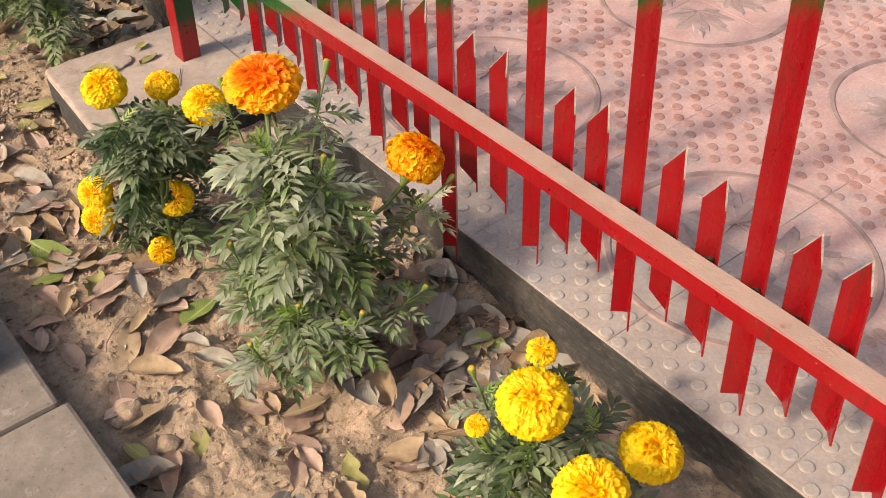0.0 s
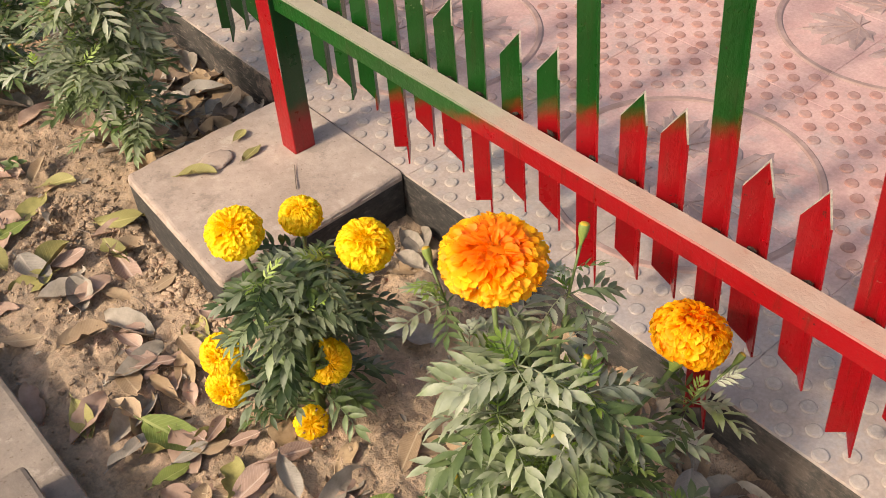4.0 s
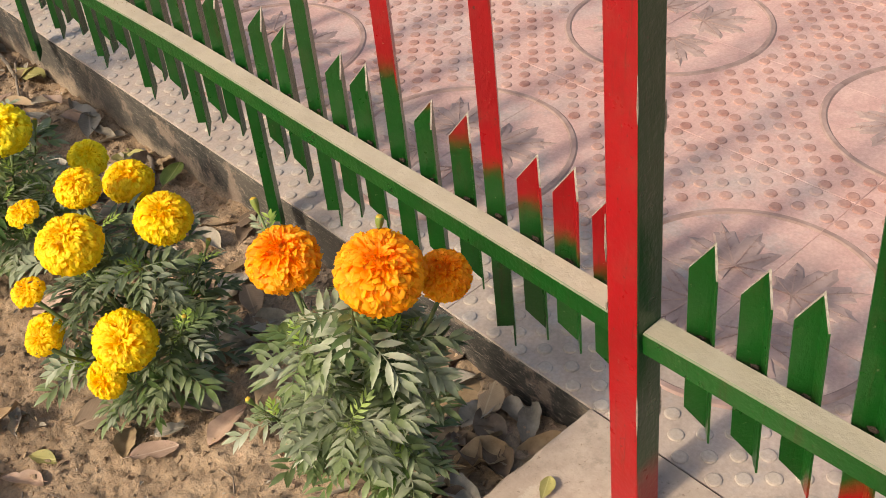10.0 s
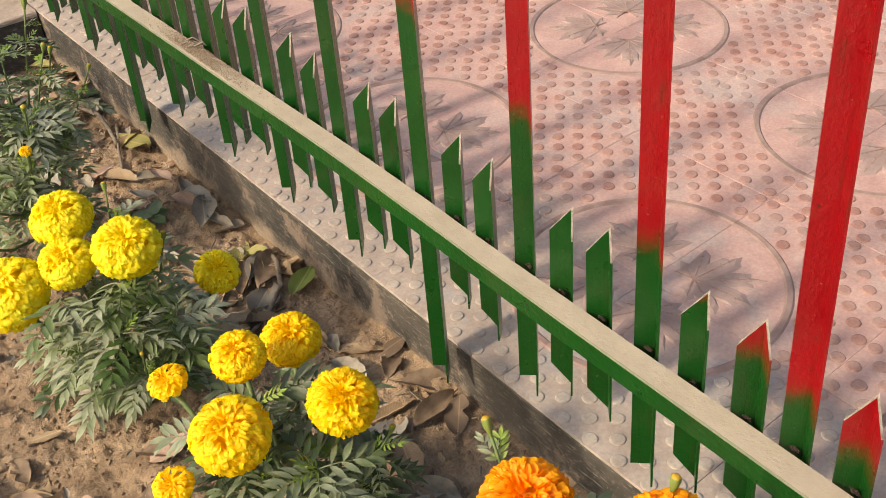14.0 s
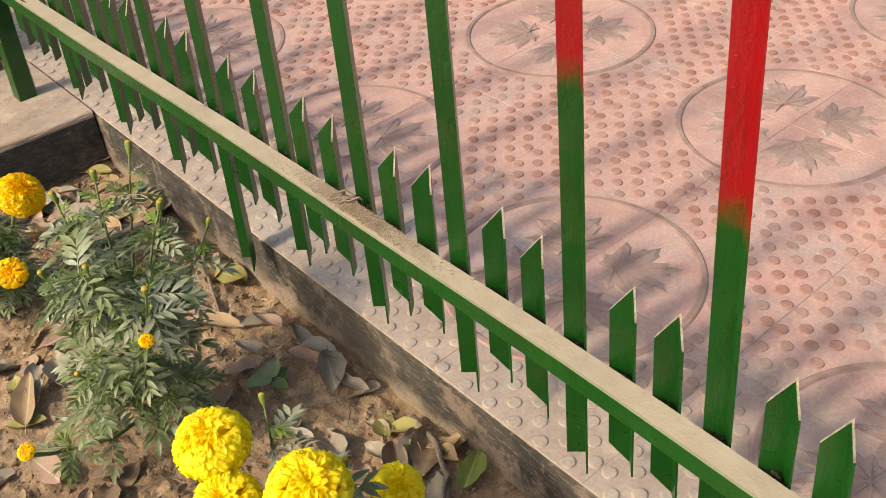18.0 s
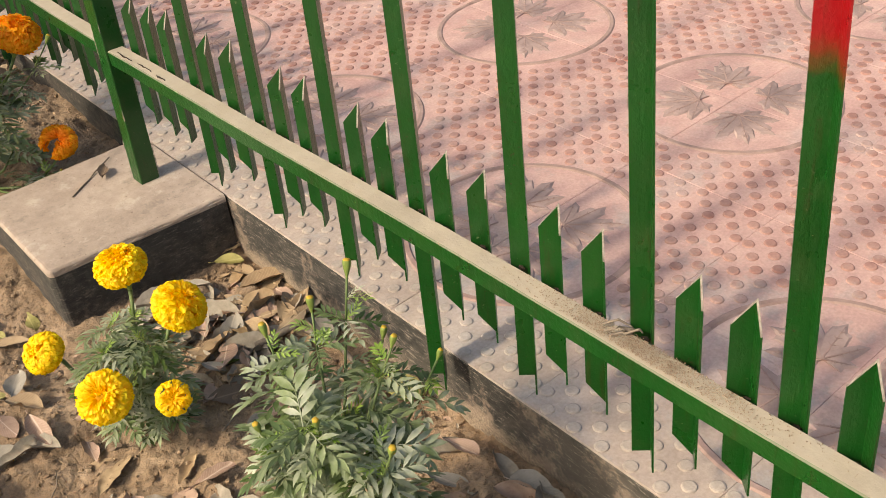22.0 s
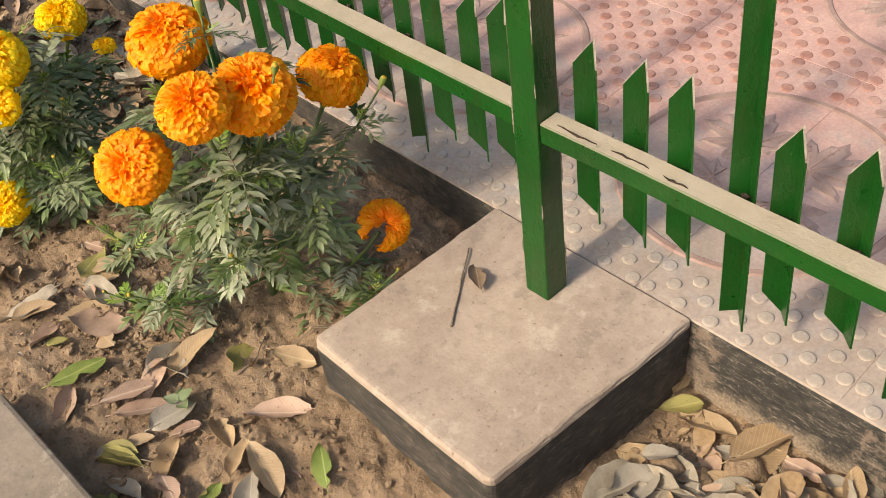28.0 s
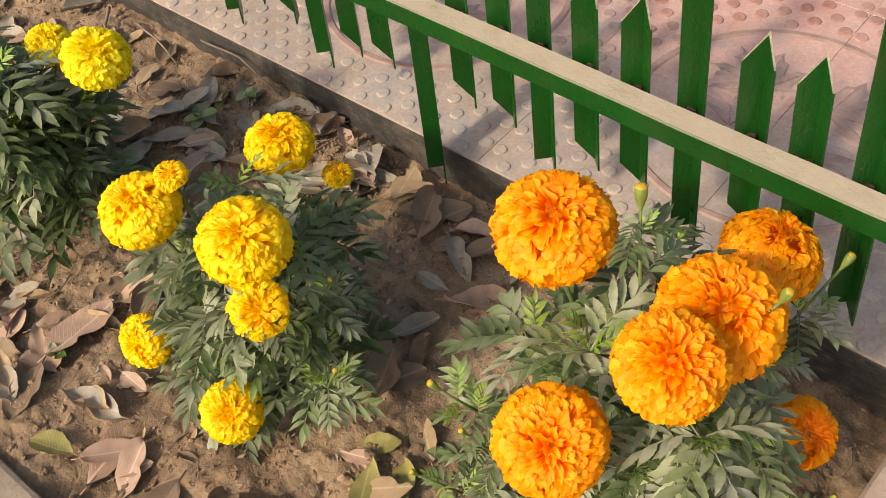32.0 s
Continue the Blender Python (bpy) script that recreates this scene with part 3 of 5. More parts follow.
APEX = 0.776
TOP = 1.08
RAIL_X0, RAIL_X1, RAIL_Z = 0.730, 0.753, 0.281
SHORT = [angle_bar("short_picket", 0.0195, 0.171 + d, 0.357 + e, 0.022, 0.024) for d, e in ((0, 0), (0.006, 0.003), (-0.004, -0.003))]
LONG = angle_bar("long_picket", 0.0182, 0.131, TOP, 0.03, 0, True)
FOOT = angle_bar("long_picket", 0.0182, 0.045, TOP, 0.03, 0, True)
FIRST_PANEL = ("picket_fence", PAINT1, -0.49, 1.487, [-0.33, -0.19, -0.048, 0.095, 0.238, 0.381, 0.523, 0.664, 0.797, 0.934, 1.07, 1.21, 1.343],
     [-0.28, -0.235, -0.14, -0.095, 0.0, 0.047, 0.143, 0.19, 0.285, 0.333, 0.428, 0.476, 0.568, 0.614, 0.705, 0.752, 0.842, 0.893, 0.978, 1.021, 1.114, 1.159, 1.247, 1.293, 1.387, 1.43, 1.474], (0.238, 0.934),
     "steel picket fence panel sprayed red and green with a dusty rail")
SECOND_PANEL = ("picket_fence", PAINT2, 1.517, 3.474, [1.705, 1.844, 1.988, 2.133, 2.278, 2.423, 2.567, 2.714, 2.862, 3.004, 3.155, 3.31],
     [1.569, 1.617, 1.657, 1.743, 1.792, 1.888, 1.938, 2.032, 2.081, 2.175, 2.222, 2.321, 2.372, 2.468, 2.517, 2.615, 2.665, 2.762, 2.813, 2.905, 2.951, 3.052, 3.102, 3.21, 3.263, 3.36, 3.41, 3.461], (2.133, 2.862),
     "green steel picket fence panel with red-sprayed bar tops")
THIRD_PANEL = ("picket_fence", PAINT0, 3.504, 5.46, [3.719, 3.866, 4.017, 4.166, 4.315, 4.464, 4.61, 4.758, 4.906, 5.054, 5.202, 5.35],
     [3.57, 3.617, 3.662, 3.76, 3.808, 3.914, 3.961, 4.058, 4.107, 4.213, 4.26, 4.354, 4.408, 4.506, 4.556, 4.66, 4.708, 4.808, 4.856, 4.955, 5.004, 5.104, 5.152, 5.252, 5.30, 5.40, 5.44], (4.166, 5.054),
     "green steel picket fence panel with a dusty rail")


# the whole fence leans a little outwards and along its run
LEANS = ((-0.5, 0.028, 0.071), (1.0, 0.03, 0.071), (2.0, 0.058, 0.072), (5.5, 0.062, 0.072))


def leaning(x, y, z):
    """Moves an upright at x, y to its place, leaning about its point at height z."""
    ys = [row[0] for row in LEANS]
    tip = Vector([float(np.interp(y, ys, [row[k] for row in LEANS])) for k in (1, 2)] + [1.0])
    q = Vector((0, 0, 1)).rotation_difference(tip.normalized()).to_matrix().to_4x4()
    return Matrix.Translation((x, y, z)) @ q @ Matrix.Translation((0, 0, -z))


def bow(y, y0, y1):
    """The panels bulge a centimetre towards the walkway between their posts."""
    return 0.011 * math.sin(math.pi * min(1, max(0, (y - y0) / (y1 - y0)))) + (0.004 if y0 > 3.4 else 0.0)


def coloured(me, paint):
    key = me.name + paint.name
    if key not in bpy.data.meshes:
        c = me.copy()
        c.name = key
        c.materials[0] = paint
    return bpy.data.meshes[key]


def rail_mesh(y0, y1, paint):
    t, n = 0.0042, 40
    prof = [(RAIL_X0, RAIL_Z - 0.021), (RAIL_X0, RAIL_Z - 0.0015), (RAIL_X0 + 0.0015, RAIL_Z), (RAIL_X1, RAIL_Z), (RAIL_X1, RAIL_Z - t), (RAIL_X0 + t, RAIL_Z - t), (RAIL_X0 + t, RAIL_Z - 0.021)]
    vs, fs = [], []
    for i in range(n + 1):
        y = y0 + (y1 - y0) * i / n
        sag = 0.0016 * noise.noise(Vector((0.3, y * 3, 1)))
        vs += [(x + sag + bow(y, y0, y1), y, z + sag + 0.0008 * noise.noise(Vector((x * 40, y * 22, z * 30)))) for x, z in prof]
    k = len(prof)
    for i in range(n):
        fs += [(i * k + j, i * k + (j + 1) % k, (i + 1) * k + (j + 1) % k, (i + 1) * k + j) for j in range(k)]
    fs += [tuple(range(k))[::-1], tuple(range(n * k, n * k + k))]
    return mesh("rail", vs, fs, [paint])


def weld_mesh(seed):
    """A crust of rust and dirt in the angle between bar and rail."""
    r = random.Random(seed)
    bm = bmesh.new()
    bmesh.ops.create_icosphere(bm, subdivisions=2, radius=1.0)
    for v in bm.verts:
        k = 1 + 0.45 * noise.noise(v.co * 1.7 + Vector((seed * 3.1, 0, 0)))
        v.co = Vector((v.co.x * 0.0034 * k, v.co.y * 0.0058 * k, v.co.z * 0.003 * k))
    return bm_mesh("weld", bm, [CRUST])


WELDS = [weld_mesh(k) for k in range(4)]
random.seed(11)
for name, paint, y0, y1, longs, shorts, feet, label in (FIRST_PANEL, SECOND_PANEL, THIRD_PANEL):
    base = tagged(new(name), label, "fence", "fence panels")
    base.location = (APEX, (y0 + y1) / 2, 0)
    inv = Matrix.Translation((-APEX, -(y0 + y1) / 2, 0))
    child("rail", rail_mesh(y0 - 0.002, y1 + 0.0145, PAINT0 if paint == PAINT2 else paint), base, inv, "dust-covered angle-iron rail")
    for y in longs:
        lean = Matrix.Rotation(random.uniform(-0.006, 0.006), 4, "X")
        bar = child("long_picket", coloured(FOOT if y in feet else LONG, paint), base, inv @ leaning(APEX - 0.003 + bow(y, y0, y1), y - 0.009, RAIL_Z) @ lean)
        child("weld", random.choice(WELDS), bar, Matrix.Translation((-0.009, random.uniform(-0.003, 0.003), RAIL_Z - 0.0095 + random.uniform(-0.002, 0.002))) @ Matrix.Diagonal((0.6, 0.75, 0.6, 1)))
    for y in shorts:
        turn = Matrix.Rotation(random.uniform(-0.09, 0.09), 4, "Z") @ Matrix.Rotation(random.uniform(-0.012, 0.012), 4, "X")
        bar = child("short_picket", coloured(random.choice(SHORT), paint), base, inv @ leaning(APEX + bow(y, y0, y1), y, 0.352) @ turn)
        child("weld", random.choice(WELDS), bar, Matrix.Translation((-0.0105, random.uniform(-0.003, 0.003), RAIL_Z - 0.0095 + random.uniform(-0.002, 0.002))) @ Matrix.Rotation(random.uniform(-0.4, 0.4), 4, "X") @ Matrix.Diagonal((0.6, 0.75, 0.6, 1)))


    if y0 == 1.517:
        # rusted cracks along the rail by the second post
        rg = random.Random(6)
        for ya, yb, x in ((3.475, 3.43, 0.7375), (3.415, 3.375, 0.7395), (3.36, 3.335, 0.738)):
            line = [(x + rg.uniform(-0.0012, 0.0012), ya + (yb - ya) * k / 7, RAIL_Z + 0.0001) for k in range(8)]
            v, f = tube(line, [rg.uniform(0.0004, 0.0013) * math.sin(math.pi * (k + 0.4) / 8) + 0.0002 for k in range(8)], 6)
            child("rust_gash", mesh("rust_gash", v, f, [CRUST], smooth=True), base, inv, "black rusted crack in the rail")


def post(y, mats, label):
    bm = box((0.7145, y - 0.015, 0.062), (0.7445, y + 0.015, TOP + 0.05), 0.0016, 2)
    bm.transform(leaning(0.7145, y - 0.015, 0.07) @ Matrix.Translation((-0.7145, 0.015 - y, 0)))
    bm.normal_update()
    for f in bm.faces:
        f.material_index = 0 if f.normal.x < -0.5 else 1
    ob = tagged(new("fence_post", bm_mesh("fence_post", bm, mats)), label, "fence post", "fence posts")
    bm = box((0.737, y - 0.0072, RAIL_Z - 0.022), (0.7535, y - 0.0012, RAIL_Z - 0.001), 0.0012, 2)
    for v in bm.verts:
        v.co += 0.0015 * Vector(noise.noise_vector(v.co * 90))
    child("weld", bm_mesh("weld", bm, [mats[1]]), ob, None, "lumpy dust-covered weld")
    # bare metal along the worn corners
    r = random.Random(int(y * 1000))
    place = leaning(0.7145, y - 0.015, 0.07) @ Matrix.Translation((-0.7145, 0.015 - y, 0))
    for i in range(16):
        z, h = r.uniform(0.07, 0.7), r.uniform(0.008, 0.05)
        x, q = r.choice(((0.7145, y - 0.015), (0.7145, y - 0.015), (0.7445, y - 0.015), (0.7145, y + 0.015)))
        v, f = tube([place @ Vector((x + 0.0003, q + 0.0003, z + h * k / 3)) for k in range(4)], [0.0003, r.uniform(0.0005, 0.0011), r.uniform(0.0004, 0.001), 0.0003], 5)
        child("worn_edge", mesh("worn_edge", v, f, [WORN]), ob, None, "chipped bare corner of the post")
    return ob


post(1.502, [PAINT3, PAINT4], "square steel fence post, one face red and one dark green")
post(3.489, [PAINT0, PAINT0], "square steel fence post in chipped green paint")
post(-0.505, [PAINT3, PAINT3], "square steel fence post in red paint")
post(5.475, [PAINT0, PAINT0], "square steel fence post in green paint")


# ---- marigolds ----
def leaf_mesh(name, m, pairs, seed, droop, wide=0.115):
    """A pinnate leaf 1 long: a stalk with toothed lance-shaped leaflets in pairs and one at the tip."""
    r = random.Random(seed)
    vs, fs = [], []

    def spine(t):
        return Vector((t, 0.03 * math.sin(4 * t + seed), 0.16 * t - droop * t * t))

    def leaflet(o, ang, ln, wd, up):
        d = Vector((math.cos(ang), math.sin(ang), up)).normalized()
        s = Vector((-math.sin(ang), math.cos(ang), 0))
        b = len(vs)
        st = ((0.0, 0.1), (0.16, 0.55), (0.28, 0.92), (0.32, 0.84), (0.44, 1.1), (0.48, 0.94), (0.59, 1.0), (0.63, 0.8), (0.75, 0.68), (0.79, 0.5), (1.0, 0.0))
        sag = r.uniform(0.12, 0.4)
        for t, w in st:
            c = o + d * ln * t + Vector((0, 0, -sag * ln * t * t))
            e = s * (wd * w * 0.5)
            vs.extend((c + e + Vector((0, 0, 0.14 * wd * w + 0.015 * ln * r.uniform(-1, 1))), c, c - e + Vector((0, 0, 0.14 * wd * w))))
        for k in range(len(st) - 1):
            q = b + 3 * k
            fs.extend(((q, q + 1, q + 4, q + 3), (q + 1, q + 2, q + 5, q + 4)))

    for i in range(pairs):
        t = 0.2 + 0.6 * i / max(pairs - 1, 1)
        ln = (0.52 - 0.34 * abs(t - 0.5)) * r.uniform(0.85, 1.1)
        for sgn in (1, -1):
            leaflet(spine(t + sgn * 0.02), sgn * radians(r.uniform(44, 66) - 20 * t), ln, wide * r.uniform(0.85, 1.15), r.uniform(-0.05, 0.3))
    leaflet(spine(0.84), r.uniform(-0.12, 0.12), 0.42, wide * 1.15, -0.05)
    tv, tf = tube([spine(k / 4 * 0.9) for k in range(5)], [0.016, 0.013, 0.011, 0.009, 0.006], 4)
    b = len(vs)
    vs += tv
    fs += [tuple(i + b for i in q) for q in tf]
    return mesh(name, vs, fs, [m], smooth=True)


LEAFMESH = {k: [leaf_mesh("leaf_" + k, m, p, s, d) for p, s, d in ((4, 1, 0.35), (4, 2, 0.55), (5, 3, 0.25), (5, 4, 0.7), (4, 5, 0.45), (5, 6, 0.5))] for k, m in LEAFS.items()}


def head_mesh(name, m, count, seed, low=2.1, arc=1.0, curl=1.0, hollow=0.0, flat=0.86):
    """A double flower head of radius 1: ruffled petals wound round a dome."""
    r = random.Random(seed)
    vs, fs = [], []
    for i in range(count):
        f = (i + 0.5) / count
        th = math.acos(1 - (1 - math.cos(low)) * f)
        ph = i * 2.39996 + r.uniform(-0.3, 0.3)
        th = min(low, max(0.02, th + r.uniform(-0.07, 0.07)))
        if arc < 1 and (ph % (2 * math.pi)) > 2 * math.pi * arc:
            continue
        n = Vector((math.sin(th) * math.cos(ph), math.sin(th) * math.sin(ph), math.cos(th)))
        d = Vector((math.cos(th) * math.cos(ph), math.cos(th) * math.sin(ph), -math.sin(th)))
        s = n.cross(d)
        roll = r.gauss(0, 0.42)
        s, d = s * math.cos(roll) + d * math.sin(roll), d * math.cos(roll) - s * math.sin(roll)
        out = min(1.0, th / 0.8)
        low_side = max(0.0, th - 1.35)
        w = (0.06 + 0.062 * out) * r.uniform(0.75, 1.25)
        ln = 0.29 * r.uniform(0.85, 1.15)
        g = (n * (0.94 - 0.34 * out - 0.3 * low_side) + d * (0.16 + 0.5 * out + 0.3 * low_side)).normalized()
        inward = -d - g * (-d).dot(g)
        inward = inward.normalized()
        reach = r.uniform(0.84, 0.97) - hollow * (1 - out)
        o = n * (reach - ln * (0.7 - 0.25 * out))
        ph0, ph1, cup = r.uniform(0, 6.3), r.uniform(0, 6.3), r.uniform(0.02, 0.09)
        b = len(vs)
        for u, wd, bend in ((0.0, 0.4, 0.0), (0.5, 0.85, 0.0), (0.8, 1.1, -0.012), (1.0, 1.16, -0.07 * curl)):
            for k in range(7):
                c = (k - 3) / 3
                ruff = u * u * (0.036 * math.sin(ph0 + 3.4 * c) + 0.03 * math.sin(ph1 + 7.5 * c))
                notch = -0.2 * u * u * c ** 4 + 0.05 * u * math.sin(7 * c + ph0)
                p = o + g * ln * (u + notch) + s * (w * wd * c) + inward * (ruff + cup * c * c * (0.4 + u) + bend)
                vs.append((p.x, p.y, p.z * flat))
        for a in range(3):
            for k in range(6):
                q = b + 7 * a + k
                fs.append((q, q + 1, q + 8, q + 7))
    # the packed heart of the head
    b, n, k = len(vs), 14, 7
    for i in range(k if arc == 1 else 0):
        th = low * 0.97 * i / (k - 1) + 0.02
        for j in range(n):
            ph = 2 * math.pi * j / n * arc
            q = 0.66 + 0.03 * math.sin(5 * ph + i * 2)
            vs.append((q * math.sin(th) * math.cos(ph), q * math.sin(th) * math.sin(ph), q * flat * math.cos(th) - hollow * 0.4))
    for i in range(k - 1 if arc == 1 else 0):
        for j in range(n):
            fs.append((b + i * n + j, b + i * n + (j + 1) % n, b + (i + 1) * n + (j + 1) % n, b + (i + 1) * n + j))
    return mesh(name, vs, fs, [m], smooth=True)


HEADS = {}
for k, (m, cnt) in {"yellow": ("yellow", 520), "lemon": ("lemon", 480), "orange": ("orange", 620), "amber": ("amber", 520)}.items():
    HEADS[k] = [head_mesh("flower_" + k, PETAL[m], cnt, s, curl=c, flat=0.57 if k == "amber" else 0.85) for s, c in ((1, 1.0), (2, 0.6), (3, 1.4))]
HEADS["gold"] = [head_mesh("flower_gold", PETAL["amber"], 480, 4, flat=0.88)]
HEADS["small"] = [head_mesh("flower_small", PETAL["yellow"], 150, s, low=1.5, hollow=0.35) for s in (5, 6)]
HEADS["half"] = [head_mesh("flower_half", PETAL["yellow"], 480, 7, arc=0.66, hollow=0.25)]
HEADS["halforange"] = [head_mesh("flower_half_orange", PETAL["orange"], 560, 8, arc=0.84, hollow=0.3)]


def lathe(name, prof, mats, slots, sides=9, flute=0.0):
    vs, fs, sl = [], [], []
    for r_, z in prof:
        for k in range(sides):
            a = 2 * math.pi * k / sides
            q = r_ * (1 + flute * math.cos(5 * a))
            vs.append((q * math.cos(a), q * math.sin(a), z))
    for i in range(len(prof) - 1):
        for k in range(sides):
            a, b = i * sides + k, i * sides + (k + 1) % sides
            fs.append((a, b, b + sides, a + sides))
            sl.append(slots[i])
    fs.append(tuple(range(len(vs) - sides, len(vs))))
    sl.append(slots[-1])
    return mesh(name, vs, fs, mats, sl, True)


CALYX = lathe("calyx", [(0.07, -1.0), (0.1, -0.92), (0.22, -0.72), (0.3, -0.5), (0.34, -0.25)], [BUDM], [0] * 4)
BUD = lathe("bud", [(0.13, -1.9), (0.16, -1.5), (0.3, -0.95), (0.47, -0.35), (0.56, 0.2), (0.55, 0.6), (0.5, 0.74), (0.4, 0.9), (0.16, 0.98)], [BUDM, BUDTIP], [0, 0, 0, 0, 0, 0, 1, 1, 1], 15, 0.09)


def aim(d):
    return Vector(d).normalized().to_track_quat("Z", "Y").to_matrix().to_4x4()


def marigold(x, y, height, radius, leaves, kind, flowers, buds, label, seed, size=0.055, lean=(0, 0)):
    r = random.Random(seed)
    z0 = on_ground(x, y) - 0.006
    plant = tagged(new("marigold_plant"), label, "marigold", "marigold plants")
    plant.location = (x, y, z0)
    inv = Vector((x, y, z0))
    top = Vector((lean[0], lean[1], height * 0.9))
    main = [top * t + Vector((0.008 * math.sin(5 * t + seed), 0.008 * math.cos(4 * t), 0)) * t for t in (0, 0.25, 0.5, 0.75, 1)]
    bits = [tube(main, [0.0048, 0.0044, 0.004, 0.0032, 0.002], 7)]
    heads = [(Vector(f[:3]) - inv, Vector(f[5:]).normalized(), f[3]) for f in flowers]
    spots = []

    def leaf(p, a, tilt, s, k):
        c = p + Vector((math.cos(a) * math.cos(tilt), math.sin(a) * math.cos(tilt), math.sin(tilt))) * s * 0.7
        for h, n, d in heads:
            d = d * 1.35 if d < 0.05 else d
            for e in (p.lerp(c, 0.4), c, p.lerp(c, 1.4)):
                v = e - h
                along = v.dot(n)
                if v.length < d * 0.5 + 0.008 or (along > 0 and (v - n * along).length < d * 0.5 + 0.006):
                    return
        if p.z < 0.012 and tilt < 0.1:
            tilt = 0.2
        m = Matrix.Translation(p) @ Matrix.Rotation(a, 4, "Z") @ Matrix.Rotation(-tilt, 4, "Y") @ Matrix.Rotation(r.uniform(-0.4, 0.4), 4, "X") @ Matrix.Scale(s, 4)
        child("leaf", r.choice(LEAFMESH[k]), plant, m)

    def sort(p):
        if r.random() < 0.2:
            return r.choice(("fresh", "dusty", "dark"))
        return "fresh" if p.z < 0.4 * height and r.random() < 0.45 else kind

    def branch(o, e, ph, thick, tuft, s):
        """A side shoot from o to e with leaves in turn along it and a rosette at its end."""
        mid = o.lerp(e, 0.55) + Vector((0, 0, -0.12 * (e - o).length))
        bits.append(tube([o, mid, e], [thick, thick * 0.8, thick * 0.55], 5))
        for i, u in enumerate((0.34, 0.55, 0.76)):
            p = o.lerp(mid, u / 0.55) if u < 0.55 else mid.lerp(e, (u - 0.55) / 0.45)
            spots.append(p)
            leaf(p, ph + (1 if i % 2 else -1) * r.uniform(0.5, 1.2), r.uniform(-0.35, 0.3), s * r.uniform(0.85, 1.15), sort(p))
        spots.append(e)
        turn = r.uniform(0, 6)
        for i in range(tuft):
            a = turn + 2 * math.pi * i / tuft + r.uniform(-0.3, 0.3)
            face = math.cos(a - ph)
            leaf(e, a, r.uniform(0.05, 0.4) - 0.3 * max(0, face), s * r.uniform(0.72, 1.08), sort(e))
        for i in range(2):
            leaf(e, r.uniform(0, 6.3), r.uniform(0.6, 1.1), s * r.uniform(0.35, 0.5), "young")

    # shoots that carry the flowers and the buds
    for (h, n, d), spec in zip(heads, flowers):
        root = h - n * d * 0.5
        low = root * 1.0
        low.x, low.y = root.x * 0.72, root.y * 0.72
        low.z = max(0.02, root.z - r.uniform(0.03, 0.045))
        o = top * min(0.9, 0.55 * low.z / top.z)
        branch(o, low, math.atan2(low.y, low.x), 0.0028, 5, size * 0.85)
        bits.append(tube([low, low.lerp(root, 0.5) + Vector((0, 0, -0.003)), root], [0.0019, 0.002, 0.0028], 6))
        kindof = spec[4]
        roll = {"half": -2.4, "halforange": -2.15}.get(kindof, r.uniform(0, 6))
        head = child("flower", r.choice(HEADS[kindof]), plant, Matrix.Translation(h) @ aim(n) @ Matrix.Rotation(roll, 4, "Z") @ Matrix.Scale(d / 2, 4), kindof.replace("halforange", "half-withered orange").replace("half", "half-withered yellow").replace("small", "small open yellow") + " double flower head")
        if "half" not in kindof:
            child("calyx", CALYX, head, Matrix.Identity(4))
    for bx, by, bz, s in buds:
        s *= 0.7
        c = Vector((bx, by, bz)) - inv
        out = math.hypot(c.x, c.y)
        low = Vector((c.x * 0.8, c.y * 0.8, max(0.015, c.z - r.uniform(0.028, 0.05))))
        o = top * min(0.92, 0.6 * low.z / top.z)
        branch(o, low, math.atan2(c.y, c.x), 0.0022, 5, size * 0.75)
        d = (c - low) + Vector((0, 0, 0.01))
        child("bud", BUD, plant, Matrix.Translation(c) @ aim(d) @ Matrix.Scale(s, 4))
        e = c - d.normalized() * s * 1.6
        bits.append(tube([low, low.lerp(e, 0.55), e], [0.0012, 0.0011, 0.0013], 5))
        p = low.lerp(e, 0.5)
        for i in range(2):
            leaf(p, r.uniform(0, 6.3), r.uniform(0.2, 0.8), size * r.uniform(0.3, 0.45), "young" if r.random() < 0.5 else kind)
    # the rest of the bush
    nb = max(6, int((leaves - 8 * (len(flowers) + len(buds))) / 9))
    for i in range(nb):
        t = 0.05 + 0.9 * (i + r.random()) / nb
        ph = i * 2.4 + r.uniform(-0.4, 0.4)
        o = top * t
        reach = max(0.016, radius - 0.5 * size) * (0.7 + 0.3 * math.sin(math.pi * min(1, t * 0.8 + 0.15))) * r.uniform(0.5, 1.0)
        rise = height * r.uniform(0.06, 0.2) + reach * r.uniform(0.1, 0.5)
        branch(o, o + Vector((math.cos(ph) * reach, math.sin(ph) * reach, min(rise, height - o.z))), ph, 0.0026, 6, size)
    vs, fs = join(bits)
    child("stem", mesh("stem", vs, fs, [STEM], smooth=True), plant)
    return plant


UP = (-0.25, -0.3, 1.0)
marigold(0.606, 0.578, 0.171, 0.08, 88, 'dark', [
    (0.578, 0.575, 0.214, 0.065, 'yellow', -0.16, -0.2, 1),
    (0.671, 0.515, 0.132, 0.059, 'yellow', -0.02, -0.3, 1),
    (0.619, 0.610, 0.220, 0.029, 'small', -0.1, -0.15, 1),
    (0.570, 0.496, 0.179, 0.063, 'yellow', -0.18, -0.33, 1),
    (0.543, 0.607, 0.182, 0.022, 'small', -0.22, -0.15, 1)],
    [(0.559, 0.632, 0.219, 0.009), (0.540, 0.535, 0.150, 0.006), (0.565, 0.470, 0.120, 0.007)],
    'low marigold plant with yellow flowers beside the kerb', 21, 0.054, lean=(0, 0))
